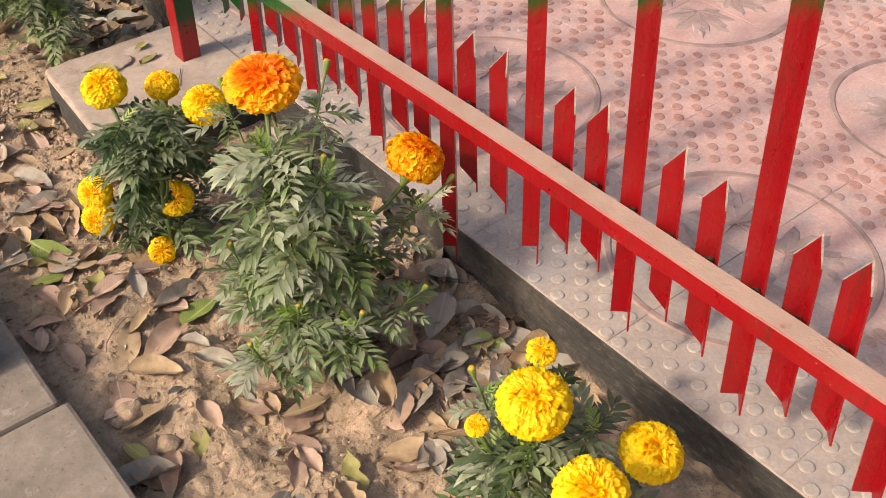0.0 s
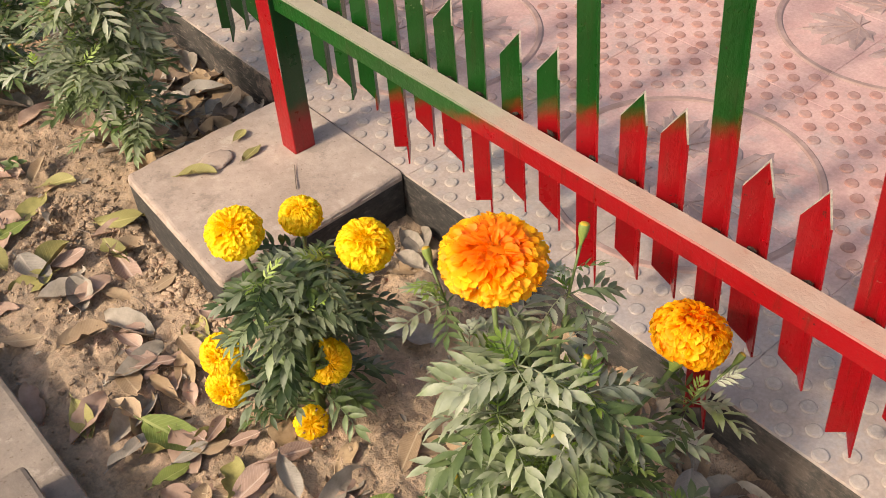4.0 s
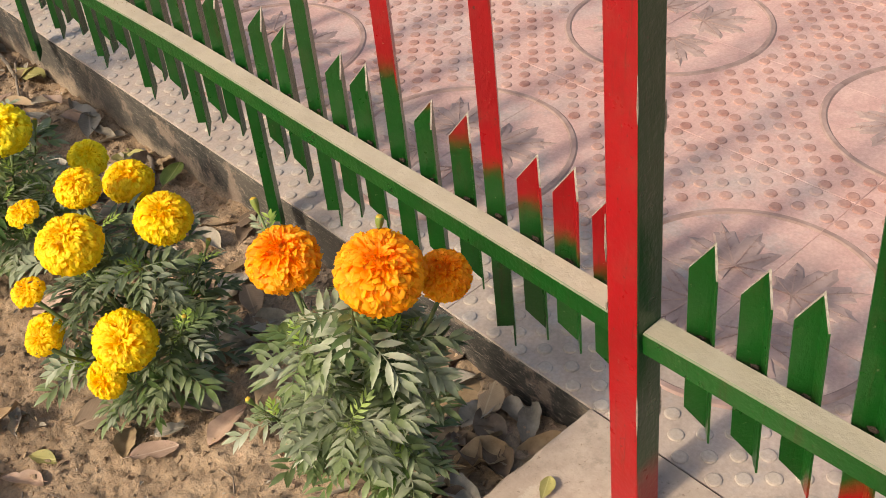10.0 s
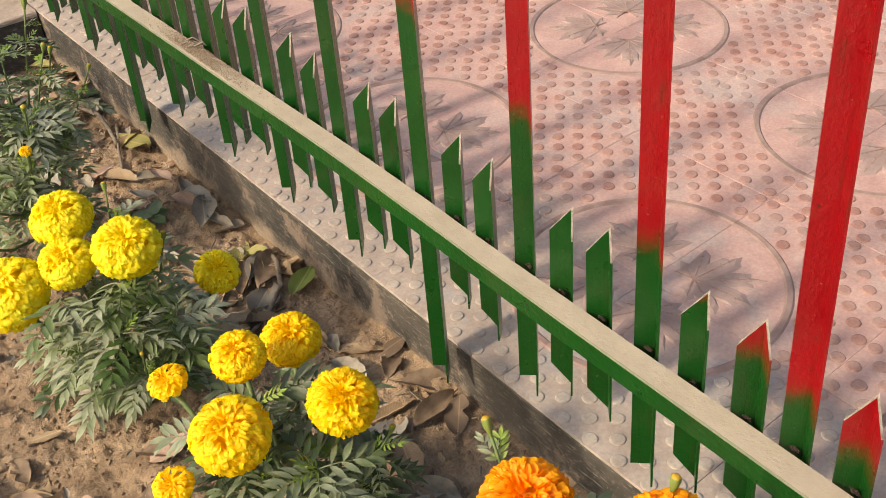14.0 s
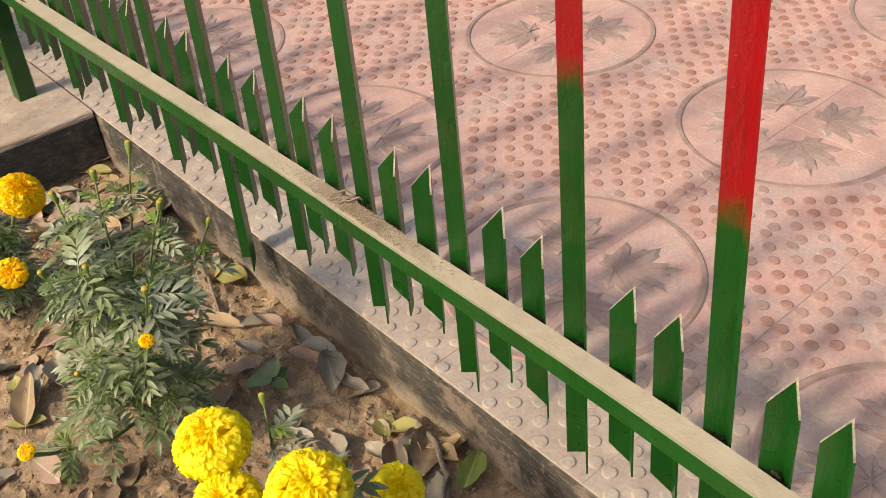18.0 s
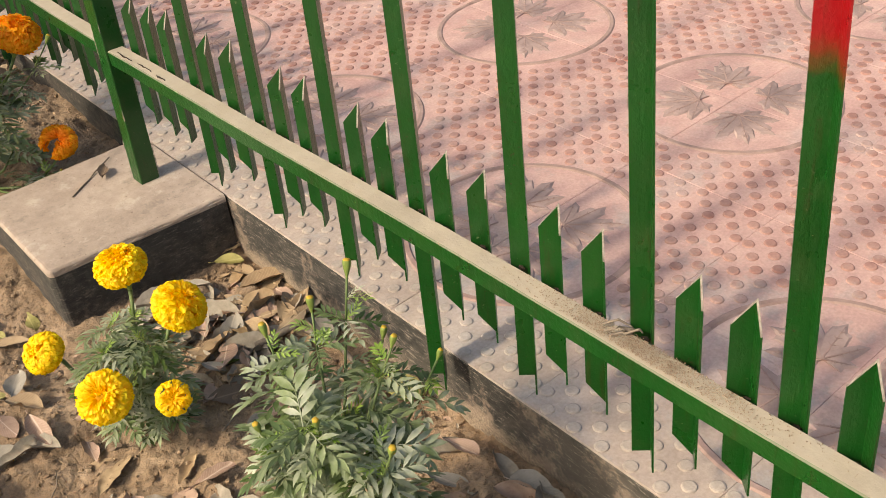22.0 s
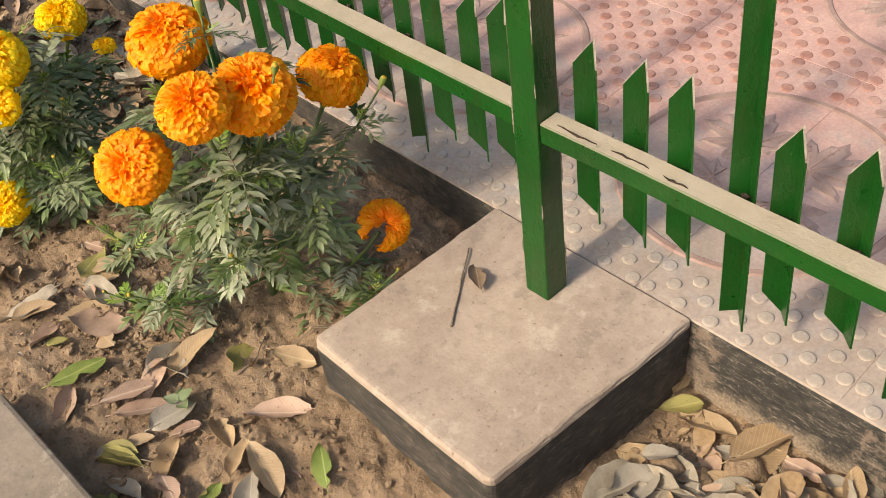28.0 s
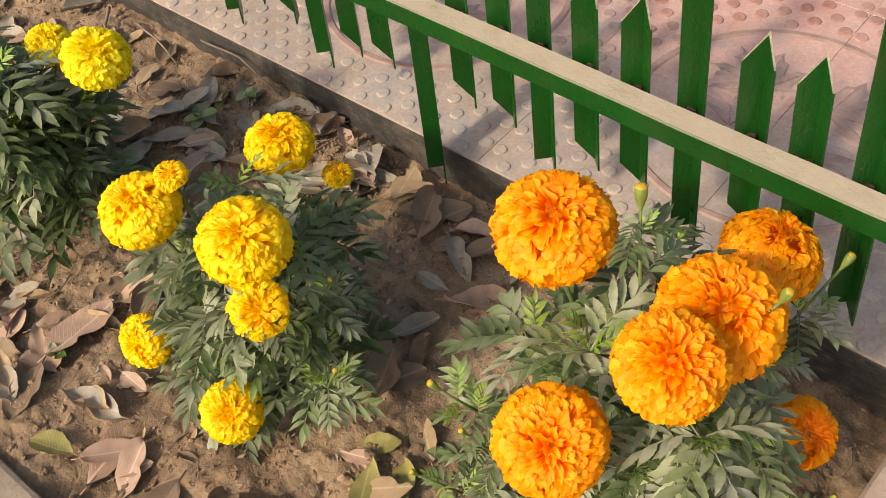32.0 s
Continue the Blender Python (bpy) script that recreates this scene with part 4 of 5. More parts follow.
marigold(0.532, 0.908, 0.333, 0.085, 227, 'dusty', [
    (0.578, 0.978, 0.332, 0.078, 'amber', -0.05, -0.1, 1),
    (0.691, 0.882, 0.241, 0.063, 'gold', 0.5, 0, 0.75)],
    [(0.631, 0.942, 0.349, 0.01), (0.557, 1.027, 0.318, 0.009), (0.591, 0.898, 0.279, 0.008), (0.545, 0.883, 0.244, 0.008), (0.493, 0.932, 0.196, 0.009), (0.614, 0.861, 0.205, 0.007), (0.522, 0.860, 0.147, 0.007), (0.571, 0.819, 0.137, 0.008), (0.473, 0.882, 0.105, 0.007), (0.714, 0.850, 0.224, 0.008), (0.651, 0.817, 0.128, 0.007)],
    'tall bushy marigold plant with two orange-yellow flowers and many buds', 22, 0.0583, lean=(0.05, 0.02))
marigold(0.533, 1.198, 0.213, 0.072, 234, 'dark', [
    (0.514, 1.261, 0.214, 0.054, 'yellow', -0.16, -0.11, 1),
    (0.589, 1.270, 0.184, 0.044, 'yellow', -0.07, -0.12, 1),
    (0.604, 1.185, 0.191, 0.055, 'yellow', -0.02, -0.22, 1),
    (0.472, 1.269, 0.072, 0.046, 'yellow', -0.7, -0.5, 0.5),
    (0.463, 1.254, 0.044, 0.044, 'yellow', -0.6, -0.6, 0.35),
    (0.540, 1.178, 0.084, 0.045, 'half', -0.35, -0.6, 0.6),
    (0.508, 1.180, 0.015, 0.037, 'small', -0.3, -0.7, 0.5)],
    [],
    'marigold plant with round yellow flowers beside the footing block', 23, 0.054, lean=(0, 0.01))
marigold(0.584, 1.702, 0.291, 0.085, 186, 'dusty', [
    (0.589, 1.782, 0.285, 0.065, 'orange', -0.11, -0.08, 1),
    (0.622, 1.686, 0.304, 0.076, 'orange', -0.08, -0.26, 1),
    (0.681, 1.678, 0.268, 0.049, 'orange', 0.02, -0.26, 1)],
    [(0.600, 1.832, 0.316, 0.009), (0.641, 1.703, 0.338, 0.009), (0.553, 1.711, 0.244, 0.007), (0.502, 1.732, 0.213, 0.007)],
    'marigold plant with three orange flowers and drooping leaves', 24, 0.054, lean=(0.02, 0.0))
marigold(0.521, 2.013, 0.235, 0.11, 206, 'dark', [
    (0.484, 2.014, 0.241, 0.067, 'yellow', -0.18, -0.2, 1),
    (0.526, 2.067, 0.262, 0.048, 'yellow', -0.12, -0.12, 1),
    (0.585, 2.088, 0.228, 0.055, 'yellow', -0.02, -0.09, 1),
    (0.572, 1.986, 0.237, 0.059, 'yellow', -0.04, -0.27, 1),
    (0.483, 1.952, 0.152, 0.065, 'yellow', -0.3, -0.5, 0.6),
    (0.460, 1.985, 0.091, 0.044, 'yellow', -0.7, -0.3, 0.3),
    (0.439, 2.068, 0.117, 0.045, 'yellow', -0.6, -0.1, 0.4),
    (0.475, 2.106, 0.238, 0.036, 'small', -0.19, -0.05, 1),
    (0.435, 2.039, 0.196, 0.036, 'small', -0.26, -0.16, 1),
    (0.420, 2.002, 0.163, 0.034, 'small', -0.28, -0.22, 1)],
    [(0.602, 1.965, 0.200, 0.007), (0.533, 1.910, 0.175, 0.007)],
    'dense dark marigold plant crowded with yellow flowers', 25, 0.0562, lean=(0, 0))
marigold(0.513, 2.363, 0.205, 0.105, 165, 'dusty', [
    (0.514, 2.463, 0.201, 0.070, 'lemon', -0.12, -0.05, 1),
    (0.544, 2.357, 0.203, 0.074, 'lemon', -0.09, -0.26, 1),
    (0.493, 2.413, 0.178, 0.064, 'lemon', -0.17, -0.18, 1),
    (0.429, 2.430, 0.161, 0.087, 'lemon', -0.27, -0.2, 1),
    (0.638, 2.374, 0.105, 0.054, 'lemon', 0.1, -0.4, 0.8)],
    [(0.569, 2.461, 0.219, 0.008), (0.590, 2.374, 0.186, 0.009), (0.505, 2.287, 0.122, 0.006)],
    'marigold plant with large lemon-yellow flowers', 26, 0.0562, lean=(0, 0))
marigold(0.546, 2.731, 0.3, 0.1, 215, 'dusty', [
    (0.534, 2.619, 0.209, 0.016, 'small', -0.14, -0.37, 1),
    (0.400, 2.683, 0.103, 0.020, 'small', -0.35, -0.26, 1)],
    [(0.630, 2.778, 0.321, 0.01), (0.583, 2.770, 0.312, 0.009), (0.541, 2.785, 0.300, 0.009), (0.615, 2.699, 0.291, 0.008), (0.632, 2.739, 0.266, 0.008), (0.521, 2.686, 0.271, 0.008), (0.552, 2.629, 0.257, 0.009), (0.490, 2.731, 0.257, 0.008), (0.471, 2.661, 0.179, 0.007), (0.662, 2.700, 0.244, 0.007)],
    'bushy marigold plant with buds and hardly any flowers', 27, 0.0508, lean=(0.01, 0.0))
marigold(0.507, 3.091, 0.175, 0.062, 165, 'dusty', [
    (0.545, 3.136, 0.185, 0.061, 'yellow', 0, 0.2, 1),
    (0.567, 3.051, 0.160, 0.063, 'yellow', 0.35, -0.3, 0.7),
    (0.435, 3.154, 0.114, 0.051, 'yellow', -0.5, 0, 0.7),
    (0.454, 3.041, 0.106, 0.061, 'yellow', -0.2, -0.5, 0.7),
    (0.510, 2.992, 0.098, 0.041, 'small', -0.2, -0.6, 0.6)],
    [],
    'small sparse marigold plant with five yellow flowers', 28, 0.0389, lean=(0, 0))
marigold(0.568, 3.773, 0.29, 0.112, 227, 'dusty', [
    (0.577, 3.850, 0.309, 0.085, 'orange', -0.13, -0.06, 1),
    (0.588, 3.729, 0.290, 0.085, 'orange', -0.12, -0.26, 1),
    (0.525, 3.728, 0.311, 0.070, 'orange', -0.21, -0.27, 1),
    (0.687, 3.740, 0.251, 0.075, 'orange', 0.3, -0.2, 0.8),
    (0.469, 3.776, 0.253, 0.075, 'orange', -0.45, -0.3, 0.7),
    (0.675, 3.680, 0.086, 0.060, 'halforange', -0.1, -0.45, 0.6)],
    [(0.439, 3.883, 0.141, 0.006), (0.468, 3.854, 0.189, 0.006), (0.406, 3.825, 0.098, 0.005), (0.652, 3.637, 0.061, 0.005), (0.637, 3.627, 0.042, 0.005), (0.592, 3.794, 0.363, 0.011), (0.598, 3.694, 0.329, 0.009), (0.718, 3.695, 0.248, 0.009), (0.472, 3.881, 0.220, 0.008), (0.497, 3.691, 0.166, 0.006), (0.416, 3.780, 0.115, 0.006)],
    'large marigold plant with big orange flowers by the green post', 29, 0.0572, lean=(0.01, 0.0))
marigold(0.482, 4.102, 0.235, 0.1, 193, 'dark', [
    (0.468, 4.063, 0.259, 0.074, 'yellow', -0.15, -0.26, 1),
    (0.449, 4.173, 0.245, 0.069, 'yellow', -0.18, -0.07, 1),
    (0.587, 4.159, 0.219, 0.063, 'yellow', 0.04, -0.1, 1),
    (0.442, 4.029, 0.229, 0.049, 'small', -0.3, -0.6, 0.6),
    (0.410, 4.192, 0.095, 0.052, 'yellow', -0.7, -0.1, 0.3),
    (0.411, 4.080, 0.079, 0.057, 'yellow', -0.3, -0.5, 0.6),
    (0.613, 4.121, 0.181, 0.030, 'small', 0.09, -0.16, 1),
    (0.478, 4.160, 0.267, 0.030, 'small', -0.13, -0.09, 1)],
    [(0.458, 3.977, 0.172, 0.006), (0.506, 4.022, 0.203, 0.006)],
    'marigold plant with golden-yellow flowers on bare soil', 30, 0.0594, lean=(0.02, 0.01))
marigold(0.471, 4.462, 0.25, 0.11, 179, 'dark', [
    (0.556, 4.378, 0.242, 0.067, 'lemon', 0.01, -0.34, 1),
    (0.553, 4.462, 0.227, 0.048, 'lemon', 0.01, -0.2, 1)],
    [(0.454, 4.395, 0.247, 0.008), (0.503, 4.395, 0.207, 0.008)],
    'dark-leaved marigold plant with lemon-yellow flowers', 31, 0.0713, lean=(0.02, 0.0))


# ---- fallen leaves ----
def dead_leaf(name, m, seed):
    """A dry oval leaf 1 long, folded along its rib and curled."""
    r = random.Random(seed)
    fold, curl, twist, wid = r.uniform(-0.1, 0.55), r.uniform(-0.5, 0.9), r.uniform(-0.8, 0.8), r.uniform(0.4, 0.6)
    r_shape, roll = r.uniform(0.75, 1.35), r.uniform(0.0, 0.9) ** 2
    torn = r.random() < 0.4
    tear_at, tear_side, tear_deep = r.uniform(0.25, 0.85), r.choice((-1, 1)), r.uniform(0.35, 0.8)
    st = [k / 14 for k in range(15)]
    vs, fs = [], []
    for t in st:
        w = wid * 0.5 * (math.sin(math.pi * min(1, t) ** r_shape) ** 0.68)
        for k in range(-3, 4):
            c = k / 3
            edge = 1 + 0.13 * abs(c) ** 3 * noise.noise(Vector((t * 7, c, seed * 1.7)))
            if torn and c * tear_side > 0.2:
                edge -= tear_deep * abs(c) * math.exp(-((t - tear_at) / 0.09) ** 2)
            yy = c * w * edge * math.cos(fold * 0.8)
            z = abs(c) * w * math.sin(fold) * 1.2 + roll * w * c * c * 0.9 + curl * 0.35 * (t - 0.5) ** 2 + twist * c * (t - 0.5) * 0.3
            z += 0.05 * abs(c) * noise.noise(Vector((t * 4.5, c * 1.6, seed))) + 0.02 * noise.noise(Vector((t * 11, c * 4, seed + 9)))
            vs.append((t - 0.5, yy * (1 - 0.2 * roll) + 0.05 * math.sin(3 * t + seed), z))
    for i in range(14):
        for k in range(6):
            a = i * 7 + k
            fs.append((a, a + 7, a + 8, a + 1))
    tv, tf = tube([(-0.62, 0.05 * math.sin(seed), 0.06 * curl), (-0.5, 0.05 * math.sin(seed), 0.0875 * curl), (-0.3, 0.05 * math.sin(0.6 + seed), 0.014 * curl)], [0.012, 0.012, 0.008], 4)
    b = len(vs)
    return mesh(name, vs + tv, fs + [tuple(i + b for i in q) for q in tf], [m], smooth=True)


LITTERFLAT = {k: plain("strewn_" + k, lo, hi, 55, 0.75, 0.3) for k, lo, hi in (("tan", (0.24, 0.155, 0.085), (0.46, 0.33, 0.2)), ("pink", (0.27, 0.17, 0.12), (0.45, 0.31, 0.235)), ("grey", (0.18, 0.15, 0.115), (0.38, 0.325, 0.265)), ("brown", (0.1, 0.065, 0.042), (0.24, 0.165, 0.11)), ("green", (0.1, 0.15, 0.025), (0.24, 0.27, 0.06)), ("olive", (0.17, 0.15, 0.045), (0.34, 0.3, 0.1)))}
DEAD = {k: [dead_leaf("dry_leaf_" + k, m, 10 * i + j) for j in range(8)] for i, (k, m) in enumerate(LITTER.items())}
WORDS = {"tan": "curled tan dry leaf", "pink": "pinkish-brown dry leaf", "grey": "greyish brittle dry leaf", "brown": "dark brown dry leaf", "green": "freshly fallen green leaf", "olive": "yellowing olive fallen leaf"}


def drop_leaf(x, y, length, ang, sort, r, z=None, where="on the soil"):
    tilt = 0.07 if z is not None else 0.25
    zz = (on_ground(x, y) + 0.005 + r.uniform(0, 0.006)) if z is None else z
    ob = new("fallen_leaf", r.choice(DEAD[sort]))
    ob.matrix_basis = Matrix.Translation((x, y, zz)) @ Matrix.Rotation(r.uniform(-tilt, tilt), 4, "X") @ Matrix.Rotation(r.uniform(-tilt, tilt), 4, "Y") @ Matrix.Rotation(ang, 4, "Z") @ Matrix.Diagonal((length, length, 0.7 * length, 1))
    tagged(ob, WORDS[sort] + " lying " + where, "fallen leaf", "fallen leaves")


rl = random.Random(77)
BLOCKS = ((0.5, 0.8, 1.34, 1.63), (0.5, 0.8, 3.33, 3.64))


def free(x, y):
    return not any(a < x < b and c < y < d for a, b, c, d in BLOCKS)


# heaps and strews: x and y range, number, kinds
STREW = [
    (0.32, 0.52, 0.55, 1.35, 46, "pink tan pink grey olive tan"), (0.56, 0.775, 0.6, 1.1, 95, "grey tan grey pink brown tan"),
    (0.66, 0.77, 1.1, 1.34, 8, "grey tan"), (0.31, 0.5, 1.35, 1.85, 20, "pink pink tan olive grey"),
    (0.58, 0.77, 1.64, 1.9, 50, "grey brown tan"), (0.6, 0.77, 1.9, 2.5, 32, "grey brown tan"),
    (0.3, 0.55, 1.9, 2.7, 16, "grey tan pink brown"), (0.58, 0.77, 2.5, 3.0, 18, "grey tan grey pink"),
    (0.58, 0.77, 3.08, 3.33, 54, "tan grey tan pink grey"), (0.28, 0.52, 2.75, 3.2, 16, "grey tan pink olive grey"),
    (0.29, 0.5, 3.6, 4.0, 14, "pink tan olive grey"), (0.3, 0.75, 4.0, 4.5, 34, "grey brown tan pink"), (0.5, 0.77, 4.2, 5.3, 74, "grey brown tan grey pink"),
]
litter_v, litter_f, litter_s = [], [], []
for x0, x1, y0, y1, count, kinds in STREW:
    kinds = kinds.split()
    for i in range(int(count * 1.7)):
        x, y = rl.uniform(x0, x1), rl.uniform(y0, y1)
        length, ang, sort = rl.uniform(0.038, 0.076), rl.uniform(0, 6.3), rl.choice(kinds)
        if not free(x, y):
            continue
        if i < count * 0.42:
            drop_leaf(x, y, length, ang, sort, rl)
        else:
            me, o = rl.choice(DEAD[sort]), len(litter_v)
            m = Matrix.Translation((x, y, on_ground(x, y) + 0.003)) @ Matrix.Rotation(rl.uniform(-0.3, 0.3), 4, "X") @ Matrix.Rotation(rl.uniform(-0.3, 0.3), 4, "Y") @ Matrix.Rotation(ang, 4, "Z") @ Matrix.Scale(length, 4)
            litter_v += [m @ v.co for v in me.vertices]
            litter_f += [tuple(k + o for k in q.vertices) for q in me.polygons]
            litter_s += [list(LITTER).index(sort)] * len(me.polygons)
for i in range(1100):
    x, y, sort = rl.uniform(0.3, 0.775), rl.uniform(0.45, 5.0), rl.choice(("tan", "pink", "grey", "grey", "brown"))
    if not free(x, y):
        continue
    me, o = rl.choice(DEAD[sort]), len(litter_v)
    m = Matrix.Translation((x, y, on_ground(x, y) + 0.002)) @ Euler((rl.uniform(-0.5, 0.5), rl.uniform(-0.5, 0.5), rl.uniform(0, 6.3))).to_matrix().to_4x4() @ Matrix.Scale(min(0.022, 0.005 * rl.paretovariate(1.6)), 4)
    litter_v += [m @ v.co for v in me.vertices]
    litter_f += [tuple(k + o for k in q.vertices) for q in me.polygons]
    litter_s += [list(LITTER).index(sort)] * len(me.polygons)
tagged(new("leaf_litter", mesh("leaf_litter", litter_v, litter_f, [LITTERFLAT[k] for k in LITTER], litter_s, True)), "layer of dry brown leaves strewn over the soil", "leaf litter", kind="stuff")


# leaves with a place of their own
def strew_by_hand(rows):
    for x, y, length, ang, sort in rows:
        drop_leaf(x, y, length, ang, sort, rl)


# west bed, first stretch
strew_by_hand(((0.392, 1.451, 0.055, -0.3, "tan"), (0.427, 1.415, 0.047, -1.4, "pink"), (0.426, 1.380, 0.042, -1.1, "pink"),
    (0.399, 1.365, 0.060, -1.6, "tan"), (0.398, 1.268, 0.079, -1.2, "green"), (0.373, 1.228, 0.044, 0.1, "green"),
    (0.354, 1.277, 0.053, 0.4, "grey"), (0.340, 1.353, 0.056, -1.6, "olive"), (0.418, 1.293, 0.043, 0.1, "tan"),
    (0.433, 1.244, 0.040, 0.5, "pink"), (0.450, 1.214, 0.034, -0.4, "pink"), (0.455, 1.141, 0.054, -1.9, "grey"),
    (0.469, 1.091, 0.057, -1.0, "pink"), (0.492, 1.061, 0.052, 0.1, "green"), (0.399, 1.236, 0.039, -0.2, "grey"),
    (0.378, 1.173, 0.046, 0.8, "tan"), (0.378, 1.328, 0.046, -1.4, "tan"), (0.402, 1.165, 0.045, -0.8, "tan")))

# by the first footing
strew_by_hand(((0.419, 1.862, 0.053, 0.4, "tan"), (0.451, 1.813, 0.066, -1.0, "pink"), (0.493, 1.734, 0.052, -0.6, "olive"),
    (0.414, 1.693, 0.052, 0.3, "green"), (0.515, 1.593, 0.069, -0.8, "olive"), (0.496, 1.551, 0.053, -0.1, "tan"),
    (0.502, 1.463, 0.037, 0.1, "tan"), (0.392, 1.452, 0.063, 0.0, "tan"), (0.437, 1.431, 0.034, -0.5, "pink"),
    (0.395, 1.587, 0.062, -1.5, "grey"), (0.350, 1.634, 0.041, -1.2, "pink"), (0.353, 1.718, 0.045, 0.6, "pink"),
    (0.331, 1.598, 0.060, -1.2, "pink"), (0.520, 1.369, 0.052, -1.0, "pink"), (0.346, 1.770, 0.029, -0.5, "olive"),
    (0.437, 1.580, 0.045, -0.2, "pink")))

# round the small plant
strew_by_hand(((0.306, 3.548, 0.132, -1.8, "tan"), (0.296, 3.462, 0.079, 0.8, "pink"), (0.359, 3.559, 0.058, -1.7, "pink"), (0.378, 3.505, 0.084, -1.7, "pink"),
    (0.406, 3.579, 0.071, -1.8, "tan"), (0.354, 3.602, 0.035, 0.3, "green"), (0.451, 3.539, 0.048, 1.0, "green"), (0.415, 3.451, 0.072, 0.9, "olive"),
    (0.436, 3.426, 0.034, -1.3, "olive"), (0.440, 3.395, 0.057, -0.5, "tan"), (0.481, 3.416, 0.040, -1.7, "olive"), (0.321, 3.398, 0.068, -1.2, "pink"),
    (0.366, 3.349, 0.055, 0.6, "pink"), (0.384, 3.319, 0.035, -0.6, "olive"), (0.414, 3.313, 0.051, 1.0, "grey"), (0.406, 3.265, 0.052, -0.9, "tan"),
    (0.375, 3.240, 0.047, -1.4, "pink"), (0.402, 3.195, 0.064, -1.6, "pink"), (0.277, 3.584, 0.082, -1.6, "grey"), (0.309, 3.244, 0.054, -1.7, "grey"),
    (0.342, 3.203, 0.079, -0.7, "grey"), (0.331, 3.639, 0.047, -1.8, "pink"), (0.280, 3.668, 0.034, 1.0, "green"), (0.383, 3.569, 0.054, 0.9, "grey"),
    (0.400, 3.532, 0.038, -0.5, "tan"), (0.763, 3.237, 0.073, -0.2, "tan"), (0.688, 3.028, 0.045, -1.8, "tan"), (0.631, 3.002, 0.056, -0.1, "pink"),
    (0.690, 2.980, 0.053, -2.2, "tan"), (0.600, 3.007, 0.042, 0.5, "grey"), (0.682, 3.121, 0.046, -0.6, "pink"), (0.653, 3.112, 0.041, -1.9, "pink"),
    (0.744, 3.126, 0.060, 0.2, "tan"), (0.670, 2.903, 0.053, -0.6, "tan"), (0.601, 3.080, 0.059, -0.2, "brown"), (0.570, 3.110, 0.045, -1.7, "olive"),
    (0.613, 3.128, 0.040, -1.2, "grey"), (0.712, 3.066, 0.028, -0.8, "tan"), (0.633, 3.118, 0.028, -0.6, "green"), (0.578, 3.292, 0.065, -2.1, "grey"),
    (0.463, 3.162, 0.030, 0.5, "pink")))

# behind the lemon-yellow flowers
strew_by_hand(((0.758, 2.923, 0.076, -1.3, "olive"), (0.697, 2.840, 0.066, -1.0, "tan"), (0.741, 2.794, 0.051, -1.3, "pink"), (0.682, 2.707, 0.051, 0.9, "grey"),
    (0.755, 2.686, 0.060, -1.1, "grey"), (0.763, 2.416, 0.053, 0.5, "green"), (0.667, 2.467, 0.051, 0.7, "tan"), (0.704, 2.346, 0.047, -0.6, "brown"),
    (0.680, 2.387, 0.054, -0.6, "brown"), (0.419, 2.765, 0.057, -1.4, "pink"), (0.430, 2.699, 0.042, 0.8, "pink"), (0.451, 2.893, 0.079, 1.0, "tan"),
    (0.768, 2.470, 0.042, -0.3, "tan"), (0.467, 2.707, 0.044, -0.8, "brown"), (0.738, 2.488, 0.029, -1.6, "olive")))

# below the crowded plant
strew_by_hand(((0.455, 2.036, 0.076, -0.4, "brown"), (0.465, 1.942, 0.053, -0.3, "pink"), (0.493, 1.950, 0.037, -0.4, "grey"), (0.374, 2.033, 0.041, -1.0, "olive"),
    (0.686, 2.119, 0.065, 0.4, "grey")))

# beside the second footing
strew_by_hand(((0.777, 3.347, 0.035, 0.2, "tan"), (0.689, 3.226, 0.056, -0.3, "tan"), (0.741, 3.214, 0.034, -0.3, "grey"),
    (0.734, 3.123, 0.051, 0.2, "tan"), (0.644, 3.210, 0.037, 1.2, "pink"), (0.730, 3.160, 0.038, -2.0, "pink"),
    (0.722, 3.160, 0.035, -0.6, "tan"), (0.706, 3.064, 0.029, -1.0, "grey"), (0.270, 3.679, 0.046, -0.8, "olive"),
    (0.323, 3.721, 0.043, -0.9, "olive"), (0.333, 3.635, 0.032, -1.3, "pink"), (0.349, 3.603, 0.030, -2.4, "olive")))

# last stretch
strew_by_hand(((0.396, 4.307, 0.090, 0.2, "pink"), (0.402, 4.329, 0.024, -0.6, "pink"), (0.387, 4.210, 0.039, -1.6, "pink"),
    (0.327, 4.171, 0.059, -0.6, "pink"), (0.327, 4.144, 0.039, -0.4, "pink"), (0.545, 4.014, 0.060, -0.5, "brown"),
    (0.455, 4.062, 0.043, 0.0, "brown"), (0.737, 4.234, 0.067, -2.0, "pink"), (0.732, 4.167, 0.066, -0.7, "tan"),
    (0.730, 4.116, 0.079, -0.5, "brown"), (0.706, 4.081, 0.044, -0.8, "brown"), (0.565, 3.960, 0.026, -1.5, "pink"),
    (0.600, 4.043, 0.060, -0.6, "grey"), (0.457, 3.985, 0.020, -1.8, "pink"), (0.622, 4.555, 0.051, -1.7, "grey"),
    (0.617, 4.406, 0.051, -1.0, "pink")))

